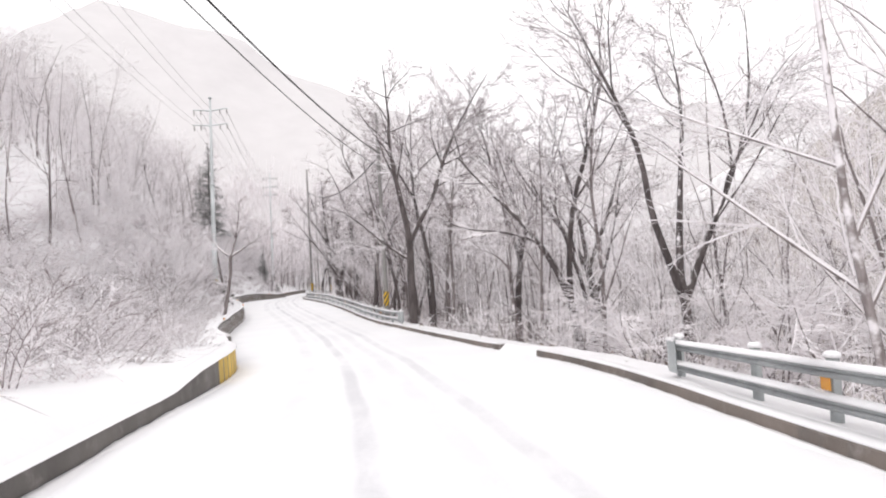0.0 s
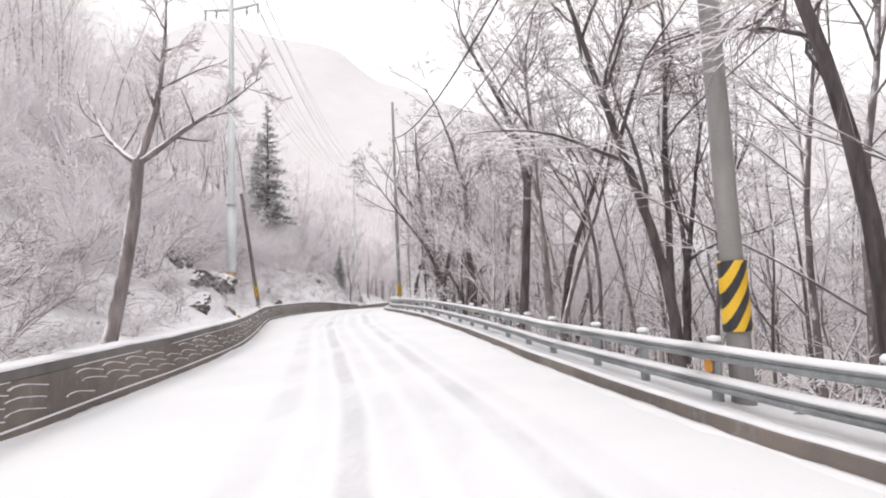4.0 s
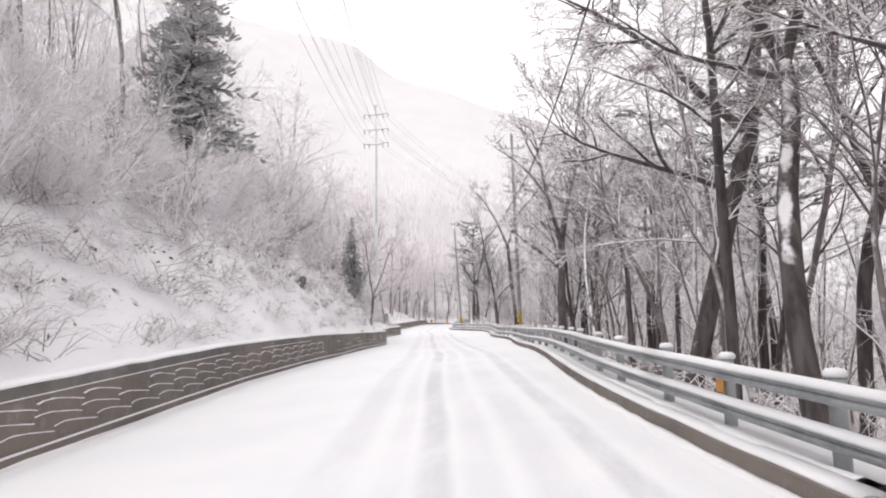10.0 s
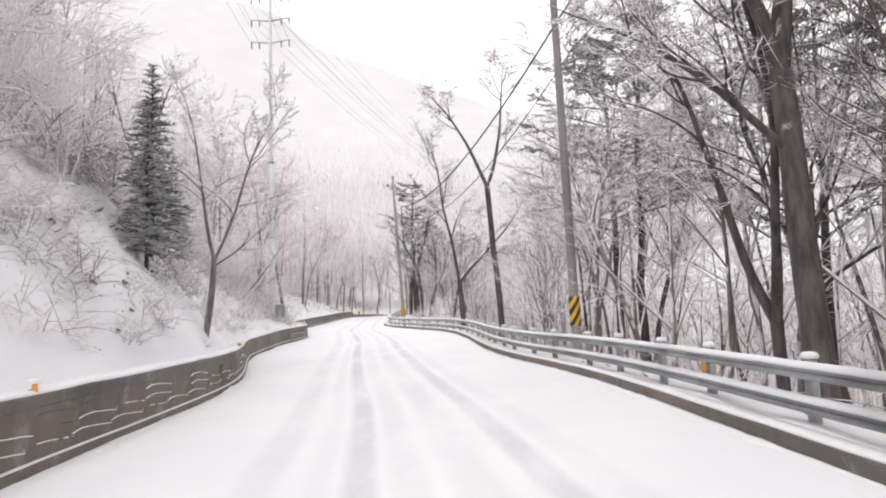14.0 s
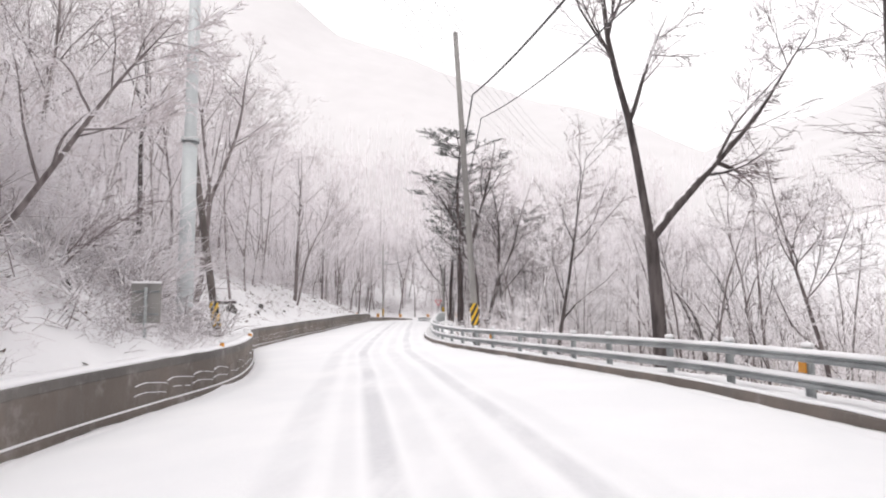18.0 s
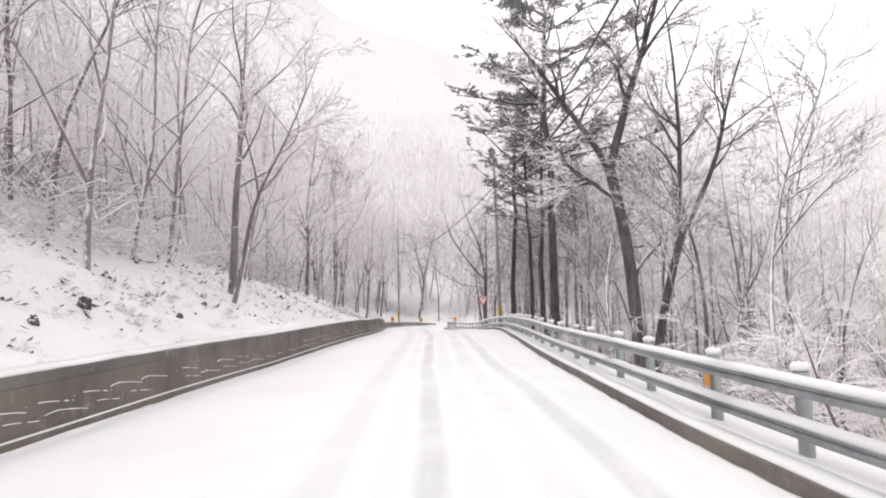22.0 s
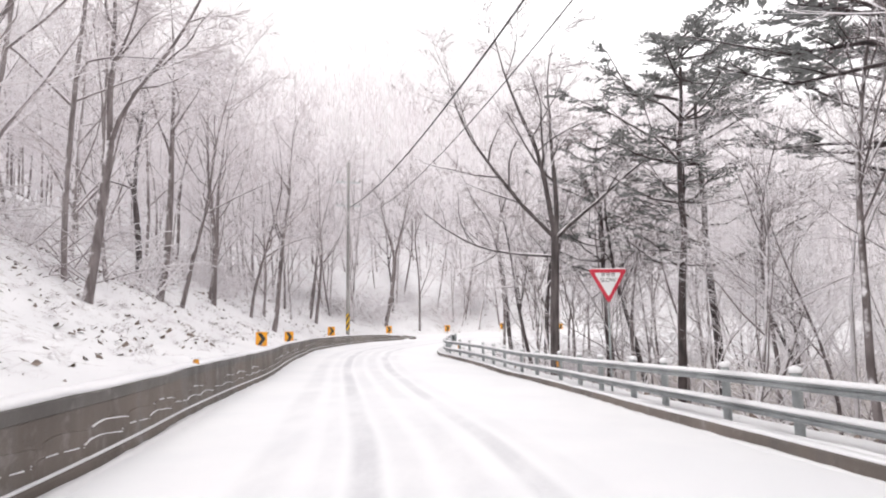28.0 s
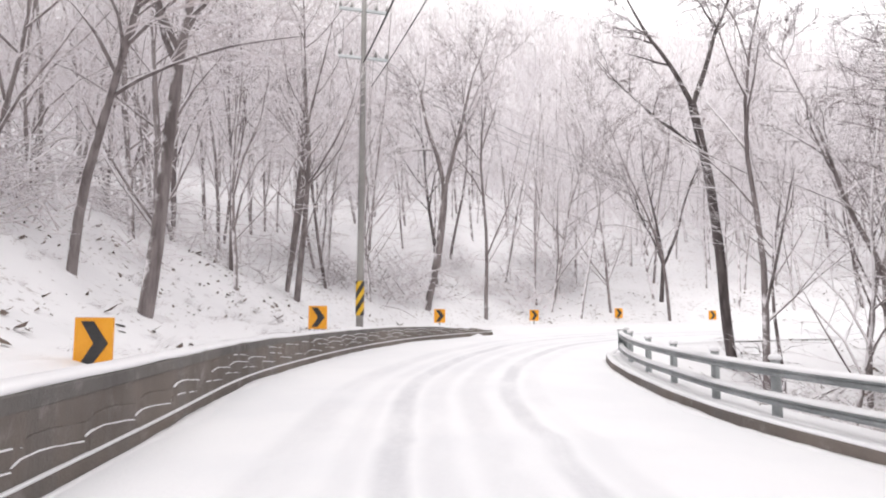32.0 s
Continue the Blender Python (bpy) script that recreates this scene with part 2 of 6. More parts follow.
class Shape:
    """Verts and faces gathered for one mesh."""
    def __init__(self):
        self.v, self.f, self.s = [], [], []

    def add(self, verts, faces, slot=0):
        k = len(self.v)
        self.v += verts
        self.f += [tuple(i + k for i in f) for f in faces]
        self.s += [slot] * len(faces)

    def tube(self, pts, rads, n, slot=0, cap=True):
        """A tapered tube along pts; a last radius of 0 ends in a point."""
        k, verts, faces = len(self.v), [], []
        t = (pts[1] - pts[0]).normalized()
        a = t.orthogonal().normalized()
        rings = []
        for i, (p, r) in enumerate(zip(pts, rads)):
            if 0 < i < len(pts) - 1:
                t = (pts[i + 1] - pts[i - 1]).normalized()
            elif i:
                t = (pts[i] - pts[i - 1]).normalized()
            a = (a - t * a.dot(t))
            a = a.normalized() if a.length > 1e-6 else t.orthogonal().normalized()
            b = t.cross(a)
            if r <= 0:
                rings.append([len(verts)])
                verts.append(tuple(p))
            else:
                rings.append(list(range(len(verts), len(verts) + n)))
                for j in range(n):
                    w = 2 * math.pi * j / n
                    verts.append(tuple(p + (a * math.cos(w) + b * math.sin(w)) * r))
        for q, w in zip(rings, rings[1:]):
            if len(w) == 1:
                faces += [(q[j], q[(j + 1) % n], w[0]) for j in range(n)]
            else:
                faces += [(q[j], q[(j + 1) % n], w[(j + 1) % n], w[j]) for j in range(n)]
        if cap and len(rings[-1]) > 1:
            faces.append(tuple(rings[-1]))
        self.add(verts, faces, slot)

    def box(self, lo, hi, slot=0, cut=0.0):
        """A box with its upper edges cut."""
        (x, y, z), (X, Y, Z) = lo, hi
        c = cut
        v = [(x, y, z), (X, y, z), (X, Y, z), (x, Y, z), (x, y, Z - c), (X, y, Z - c), (X, Y, Z - c), (x, Y, Z - c)]
        f = [(3, 2, 1, 0), (0, 1, 5, 4), (1, 2, 6, 5), (2, 3, 7, 6), (3, 0, 4, 7)]
        if c:
            v += [(x + c, y + c, Z), (X - c, y + c, Z), (X - c, Y - c, Z), (x + c, Y - c, Z)]
            f += [(4, 5, 9, 8), (5, 6, 10, 9), (6, 7, 11, 10), (7, 4, 8, 11), (8, 9, 10, 11)]
        else:
            f.append((4, 5, 6, 7))
        self.add(v, f, slot)

    def sweep(self, rows, profile, slot=0, closed=True, ends=True):
        """A profile of (out, up) carried along rows of (point, outward, z)."""
        n, verts, faces = len(profile), [], []
        for p, o, z in rows:
            verts += [(p[0] + o[0] * a, p[1] + o[1] * a, z + b) for a, b in profile]
        for i in range(len(rows) - 1):
            for j in range(n if closed else n - 1):
                k = (j + 1) % n
                faces.append((i * n + j, i * n + k, (i + 1) * n + k, (i + 1) * n + j))
        if closed and ends:
            faces += [tuple(range(n)), tuple(range((len(rows) - 1) * n, len(rows) * n))]
        self.add(verts, faces, slot)

    def mesh(self, name, mats, smooth=False):
        return mesh_of(name, self.v, self.f, mats, self.s, smooth)


# ---- the plan: the road's two edges and its level ----
LEFT = [(-25, -0.1), (-10, -1.4), (4, -3.43), (6.5, -3.96), (9, -4.4), (11.5, -4.77), (14, -5.2), (16.5, -6), (19, -7.25), (21.5, -8.49), (24, -9.51),
        (26.5, -10.36), (29, -11.22), (31.5, -11.79), (34, -12.7), (36.5, -13.35), (39, -14), (41.5, -14.57), (44, -15.5), (46.5, -16.5), (49, -17.54),
        (51.5, -18.68), (54, -19.74), (56.5, -20.85), (59, -21.94), (61.5, -22.91), (64, -23.57), (66.5, -23.92), (69, -24.43), (71.5, -24.88), (74, -25.23),
        (76.5, -25.58), (79, -25.92), (81.5, -26.23), (84, -26.53), (86.5, -27.1), (89, -27.61), (91.5, -27.8), (94, -28.1), (96.5, -28.39), (99, -29.23),
        (101.5, -30.17), (104, -31.17), (106.5, -31.99), (109, -32.44), (111.5, -32.9), (114, -33.33), (116.5, -33.36), (119, -33.45), (121.5, -34.21),
        (124, -35.13), (126.5, -36.18), (129, -37.28), (131.5, -38.55), (134, -39.07), (136.5, -39.23), (139, -39.44), (141.5, -39.76), (144, -39.96),
        (146.5, -40.1), (149, -40.23), (151.5, -40.45), (154, -40.59), (156.5, -40.7), (159, -40.81), (161.5, -40.98), (164, -41.36), (166.5, -41.69),
        (169, -42.04), (171.5, -42.5), (174, -42.88), (176.5, -43.4), (179, -44.01), (181.5, -44.57), (184, -45.07), (186.5, -45.56), (189, -46.22),
        (191.5, -46.85), (194, -47.34), (196.5, -47.82), (199, -48.14), (201.82, -48.77), (206.82, -48.58), (211.43, -47.74), (215.64, -45.85),
        (220.61, -41.43), (223.65, -36.21), (225.25, -30.34), (228.98, 1.44)]
RIGHT = [(-25, 5.4), (-10, 4.2), (4, 3.27), (6.5, 3.05), (9, 2.98), (11.5, 2.92), (14, 2.53), (16.5, 1.61), (19, 0.55), (21.5, -0.47), (24, -1.41),
         (26.5, -2.17), (29, -3.36), (31.5, -4.41), (34, -5.17), (36.5, -5.89), (39, -6.79), (41.5, -7.68), (44, -8.68), (46.5, -9.63), (49, -10.59),
         (51.5, -11.65), (54, -12.77), (56.5, -13.87), (59, -14.82), (61.5, -15.68), (64, -16.33), (66.5, -16.97), (69, -17.49), (71.5, -17.88), (74, -18.18),
         (76.5, -18.39), (79, -18.52), (81.5, -19.18), (84, -19.63), (86.5, -19.92), (89, -20.21), (91.5, -20.48), (94, -20.64), (96.5, -21.06), (99, -22.28),
         (101.5, -22.64), (104, -22.93), (106.5, -23.22), (109, -23.51), (111.5, -23.89), (114, -24.3), (116.5, -24.92), (119, -25.81), (121.5, -26.82),
         (124, -27.76), (126.5, -28.81), (129, -29.86), (131.5, -30.92), (134, -31.51), (136.5, -31.93), (139, -32.2), (141.5, -32.46), (144, -32.71),
         (146.5, -32.93), (149, -33.17), (151.5, -33.41), (154, -33.6), (156.5, -33.77), (159, -33.94), (161.5, -34.14), (164, -34.23), (166.5, -34.36),
         (169, -34.5), (171.5, -34.95), (174, -35.4), (176.5, -35.95), (179, -36.55), (181.5, -36.76), (184, -36.95), (186.5, -37.41), (189, -38.36),
         (191.5, -38.91), (194, -39.47), (196.5, -40.22), (199, -41.2), (201.5, -41.85), (207.1, -42.0), (210.8, -41.1),
         (214.3, -38.6), (216.6, -34.2), (217.8, -28.6), (221.02, 2.25)]
LEVEL_L = [(-25, 0.71), (0, 0.01), (6.1, -0.17), (12.3, -0.35), (18.4, -0.51), (24.5, -0.55), (30.6, -0.48), (36.8, -0.37), (42.9, -0.1), (49, 0.18),
           (55.2, 0.38), (61.3, 0.48), (67.4, 0.64), (73.5, 0.77), (79.7, 0.82), (85.8, 0.78), (91.9, 0.75), (98.1, 0.75), (104.2, 0.73), (110.3, 0.76),
           (116.5, 0.84), (122.6, 0.85), (128.7, 0.83), (134.8, 0.89), (141, 1.03), (147.1, 1.14), (153.2, 1.33), (159.4, 1.51), (165.5, 1.53), (171.6, 1.54),
           (177.7, 1.49), (183.9, 1.31), (190, 1.16), (205, 1.16), (225, 1.26), (250, 1.26)]
LEVEL_R = [(-25, 0.69), (0, -0.01), (6.1, -0.2), (12.3, -0.37), (18.4, -0.48), (24.5, -0.42), (30.6, -0.32), (36.8, -0.14), (42.9, 0.19), (49, 0.5),
           (55.2, 0.72), (61.3, 0.84), (67.4, 0.99), (73.5, 1.12), (79.7, 1.14), (85.8, 1.09), (91.9, 1.05), (98.1, 1.01), (104.2, 1.02), (110.3, 1.07),
           (116.5, 1.11), (122.6, 1.08), (128.7, 1.07), (134.8, 1.13), (141, 1.26), (147.1, 1.35), (153.2, 1.49), (159.4, 1.54), (165.5, 1.52), (171.6, 1.49),
           (177.7, 1.31), (183.9, 1.05), (190, 0.9), (205, 0.95), (225, 1.26), (250, 1.26)]
DRIVEN = [(-24, 3.84), (-16, 2.56), (-8, 1.28), (0, 0), (8, -1.42), (16, -3.12), (24, -5.37), (32, -7.98), (40, -11.04), (48, -14.28), (56, -16.93),
          (64, -18.86), (72, -20.46), (80, -22.01), (88, -23.84), (96, -25.56), (104, -27.33), (112, -28.94), (120, -30.96), (128, -32.92), (136, -34.35),
          (144, -35.51), (152, -36.61), (160, -37.7), (168, -39.13), (176, -40.78), (184, -42.74), (192, -44.62), (198, -45.75)]
LY, LZL = zip(*LEVEL_L)
_, LZR = zip(*LEVEL_R)


def level(y):
    """The road's height along its left edge."""
    return float(np.interp(y, LY, LZL))


def level_r(y):
    """The road's height along its right edge: the road is banked."""
    return float(np.interp(y, LY, LZR))


def eased(rows, step=0.5, passes=40, until=198.0):
    """A smooth line through (y, x) rows, as points (x, y) every step metres, with the outward normal to its left."""
    pts = [Vector((x, y)) for y, x in rows]
    fine = []
    for i in range(len(pts) - 1):
        a, b = pts[max(i - 1, 0)], pts[i]
        c, d = pts[i + 1], pts[min(i + 2, len(pts) - 1)]
        n = max(2, int((c - b).length / 0.25))
        for k in range(n):
            t = k / n
            fine.append(0.5 * ((2 * b) + (c - a) * t + (2 * a - 5 * b + 4 * c - d) * t * t + (3 * b - a - 3 * c + d) * t ** 3))
    fine.append(pts[-1])
    # light smoothing takes out the kinks of the rows
    for k in range(passes):
        fine = [fine[0]] + [(p + 2 * q + r) / 4 if k < 12 or q.y < until else q for p, q, r in zip(fine, fine[1:], fine[2:])] + [fine[-1]]
    out, run = [fine[0]], 0.0
    for p, q in zip(fine, fine[1:]):
        run += (q - p).length
        if run >= step:
            out.append(q)
            run = 0.0
    res = []
    for i, p in enumerate(out):
        t = (out[min(i + 1, len(out) - 1)] - out[max(i - 1, 0)]).normalized()
        res.append((p, Vector((-t.y, t.x))))
    return res


EDGE_L, EDGE_R = eased(LEFT, passes=70, until=230.0), eased(RIGHT, passes=260)
AL = np.array([p[:] for p, _ in EDGE_L])
AR = np.array([p[:] for p, _ in EDGE_R])
NL = np.array([n[:] for _, n in EDGE_L])
NR = np.array([n[:] for _, n in EDGE_R])


def beyond(xy, line, normal, sign):
    """How far points lie outside an edge (negative: on the road's side)."""
    out = np.empty(len(xy))
    for k in range(0, len(xy), 2000):
        q = xy[k:k + 2000]
        d = ((q[:, None, :] - line[None, ::2, :]) ** 2).sum(-1)
        i = d.argmin(1) * 2
        side = ((q - line[i]) * normal[i]).sum(1) * sign
        out[k:k + 2000] = np.where(side >= 0, 1, -1) * np.sqrt(d.min(1))
    return out


SLOPE_Y = (-40, 10, 30, 45, 100, 118, 140, 170, 200, 230, 300)
SLOPE_V = (0.3, 0.3, 0.5, 0.72, 0.75, 0.6, 0.45, 0.42, 0.44, 0.42, 0.45)
BANK_Y = (-40, 10, 30, 45, 110, 125, 200, 215, 300)
BANK_V = (5.0, 5.0, 2.5, 1.2, 1.3, 1.6, 1.4, 3.6, 4.5)
STEEP_Y = (-40, 34, 46, 56, 66, 80, 98, 112, 120, 300)
STEEP_V = (0, 0, 1.0, 0.5, 0.6, 1.6, 2.3, 1.6, 0, 0)
WALL_Y = (-30, 15, 17.3, 30, 40, 60, 72, 82, 92, 101, 107, 114, 121, 134, 146, 156, 162, 168, 177, 183, 187, 191, 196, 204, 211, 214, 217.2)
WALL_V = (0.5, 0.5, 0.77, 0.78, 0.83, 0.8, 0.88, 0.86, 0.8, 0.75, 0.69, 0.74, 0.79, 0.84, 0.86, 0.82, 0.77, 0.81, 0.69, 0.73, 0.76, 0.78, 0.7, 0.62, 0.52, 0.42, 0.13)


def wall_h(y):
    return np.interp(y, WALL_Y, WALL_V)


def wavy(x, y, s, k=0.0):
    return np.sin(x * s + 1.7 * np.sin(y * s * 0.7 + k) + k) * np.cos(y * s * 0.9 + 1.3 * np.sin(x * s * 0.6 - k) + 2 * k)


def terrain(x, y):
    x, y = np.atleast_1d(np.asarray(x, float)), np.atleast_1d(np.asarray(y, float))
    xy = np.column_stack([x, y])
    dl, dr = beyond(xy, AL, NL, 1), beyond(xy, AR, NR, -1)
    base, base_r = np.interp(y, LY, LZL), np.interp(y, LY, LZR)
    rough = 0.25 * wavy(x, y, 0.55) + 0.12 * wavy(x, y, 1.6, 1.0)
    sl, bk = np.interp(y, SLOPE_Y, SLOPE_V), np.interp(y, BANK_Y, BANK_V)
    up = np.maximum(dl - bk, 0)
    hill = sl * 62 * np.tanh(up / 62) * 1.15
    left = wall_h(y) - 0.1 + hill + (rough + 1.6 * wavy(x, y, 0.09, 2.0) * np.clip(up / 20, 0, 1)) * np.clip(up / 3, 0, 1)
    left = left + np.interp(y, STEEP_Y, STEEP_V) * (1 - np.exp(-np.maximum(dl - 0.85, 0) / 1.1))
    dn = np.maximum(dr - 1.5, 0)
    right = -0.02 - 7.5 * np.tanh(dn / 15) + np.maximum(dr - 42, 0) * 0.33 + rough * np.clip(dn / 3, 0, 1)
    z = np.minimum(base, base_r) - 0.4
    z = np.where((dl > 0) & ((dr <= 0) | (dl < dr)), base + left, z)
    z = np.where((dr > 0) & ((dl <= 0) | (dr <= dl)), base_r + right, z)
    far = np.clip((y - 262) / 190, 0, 1)
    z = z + far * (102 + np.clip(-(x + 30) * 0.4, -45, 50)) + np.clip((y - 262) / 30, 0, 1) * 4 * wavy(x, y, 0.03)
    side = np.clip((np.abs(x + 20) - 105) / 150, 0, 1)
    return z + side * 60, dl, dr


def ground_at(x, y):
    return float(terrain([x], [y])[0][0])

# ---- ground, road, verges ----
offs = [0.0]
for i in range(46):
    offs.append(offs[-1] + min(1.0 * 1.06 ** i, 14))
offs = [-o for o in offs[:0:-1]] + offs
gy = np.concatenate([np.arange(-60, 232, 1.25), np.arange(232, 300, 3), np.arange(300, 560, 12)])
axis = np.interp(gy, [p[0] for p in LEFT if p[0] < 216], [p[1] + 3.6 for p in LEFT if p[0] < 216])
GX = (axis[:, None] + np.array(offs)[None, :]).ravel()
GY = np.repeat(gy, len(offs))
GZ, GL, GR = terrain(GX, GY)
nx = len(offs)
faces = [(r * nx + c, r * nx + c + 1, (r + 1) * nx + c + 1, (r + 1) * nx + c) for r in range(len(gy) - 1) for c in range(nx - 1)]
ground = new("ground", mesh_of("ground", list(zip(GX, GY, GZ)), faces, M_GROUND, smooth=True))
# right of the road the litter is thickened to hold shade under trees
forest = np.where(GR > 0, np.clip((GR - 2.5) / 4, 0, 1), np.where(GY < 128, np.clip((GL - 1.3) / 1.2, 0, 1) * 0.26, np.clip((GL - 1.4) / 2, 0, 1) * 0.27))
# values above 1 switch the far mountain to its hazy tone
forest = np.where(GY > 262, 1.35, forest)
litter = ground.data.attributes.new("litter", "FLOAT", "POINT")
litter.data.foreach_set("value", forest.astype(np.float32))
tagged(ground, "snow-covered wooded slopes with leaf litter, shade and haze in their colour", "ground", kind="structure")

# the road: a ribbon between the edges, its map's first value the metres from the wheel lines' middle
row_l = [p for p, _ in EDGE_L]
verts, faces, across = [], [], []
NCOL = 15
DY, DX = zip(*DRIVEN)
lane = 0
for p in row_l:
    d = ((AR - np.array(p[:])) ** 2).sum(1)
    lane = max(lane, int(d.argmin()))
    q = Vector(AR[lane])
    z, zr = level(p.y), level_r(q.y)
    w = (q - p).length
    for c in range(NCOL):
        t = -0.02 + 1.04 * c / (NCOL - 1)
        m = p.lerp(q, t)
        verts.append((m.x, m.y, z + (zr - z) * t + 0.04 * math.sin(math.pi * min(max(t, 0), 1)) - 0.04 + 0.008 * noise.noise((m.x, m.y, 0))))
        across.append((m.x - float(np.interp(m.y, DY, DX))) if p.y < 198 else t * w - float(np.interp(p.y, (198, 211), (2.3, 3.0))))
for r in range(len(row_l) - 1):
    for c in range(NCOL - 1):
        a = r * NCOL + c
        faces.append((a, a + 1, a + NCOL + 1, a + NCOL))
me = mesh_of("road", verts, faces, M_ROAD, smooth=True)
uvl = me.uv_layers.new(name="map")
uvl.data.foreach_set("uv", [v for lp in me.loops for v in (across[lp.vertex_index], verts[lp.vertex_index][1])])
road = tagged(new("road", me), "road under driven snow with faint grey tyre lines", "road", kind="structure")


def ribbon(name, edge, lo, hi, sign, steps, label, lift=None, fall=0.0):
    """A snowy verge along an edge. steps: (metres outward, height)."""
    rows = [(p, n) for p, n in edge if lo <= p.y <= hi]
    verts, faces, k = [], [], len(steps)
    for i, (p, n) in enumerate(rows):
        for j, (o, h) in enumerate(steps):
            b = (0.05 * noise.noise((p.x * 1.3, p.y * 1.3, j)) + 0.025 * noise.noise((p.x * 4.0, p.y * 4.0, j))) * (0 < j)
            q = p + n * sign * o
            verts.append((q.x, q.y, (level(p.y) if sign > 0 else level_r(p.y)) + h + b + (lift(p.y) / (1 + fall * j) if lift else 0)))
    for i in range(len(rows) - 1):
        for j in range(k - 1):
            a = i * k + j
            faces.append((a, a + 1, a + k + 1, a + k) if sign < 0 else (a, a + k, a + k + 1, a + 1))
    return tagged(new(name, mesh_of(name, verts, faces, M_SNOW, smooth=True)), label, "verge", kind="structure")


for lo, hi in ((-25, 63.1), (64.1, 213.5)):
    ribbon("verge_right", EDGE_R, lo, hi, -1, [(-0.03, -0.07), (0.14, 0.1), (0.19, 0.13), (0.3, 0.12), (0.55, 0.07), (1.1, 0.05), (1.7, -0.1), (2.6, -0.6)], "snow-covered verge between kerb and wooded drop")
ribbon("verge_left", EDGE_L, 15.6, 217, 1, [(0.16, -0.1), (0.19, 0.84), (0.25, 0.89), (0.5, 0.83), (0.9, 0.72), (1.5, 0.7), (2.2, 0.6)], "deep snow lying behind the retaining wall", lambda y: float(wall_h(y)) - 0.84)
ribbon("verge_corner", EDGE_L, 213.2, 228.4, 1, [(0.1, -0.04), (0.5, 0.1), (1.2, 0.17), (2.4, 0.2), (4.0, 0.12)], "snow bank outside the road's bend")


def low_wall(y):
    return float(np.interp(y, (-25, 9.3, 11.0, 12.6, 16), (0.2, 0.2, 0.4, 0.49, 0.57)))


ribbon("verge_near", EDGE_L, -25, 17.2, 1, [(0.14, 0.0), (0.4, 0.25), (1.2, 0.4), (2.4, 0.5), (4.0, 0.5)], "snow bank beside the low wall", low_wall, 0.6)

# ---- retaining wall ----
def rows_of(edge, lo, hi, sign, every=1):
    return [(p, n * sign, level(p.y) if sign > 0 else level_r(p.y)) for p, n in edge[::every] if lo <= p.y <= hi]


def rows_cut(edge, lo, hi, sign):
    """Like rows_of, with its ends cut exactly at lo and hi, so that lengths butt end to end."""
    rows = rows_of(edge, lo, hi, sign)
    for y, front in ((lo, True), (hi, False)):
        for (p, n), (q, m) in zip(edge, edge[1:]):
            if p.y <= y < q.y:
                t = (y - p.y) / (q.y - p.y)
                w = p.lerp(q, t)
                row = (w, n.lerp(m, t) * sign, level(y) if sign > 0 else level_r(y))
                near = rows[0][0] if front else rows[-1][0]
                if (near - w).length > 0.02:
                    rows = [row] + rows if front else rows + [row]
                break
    return rows


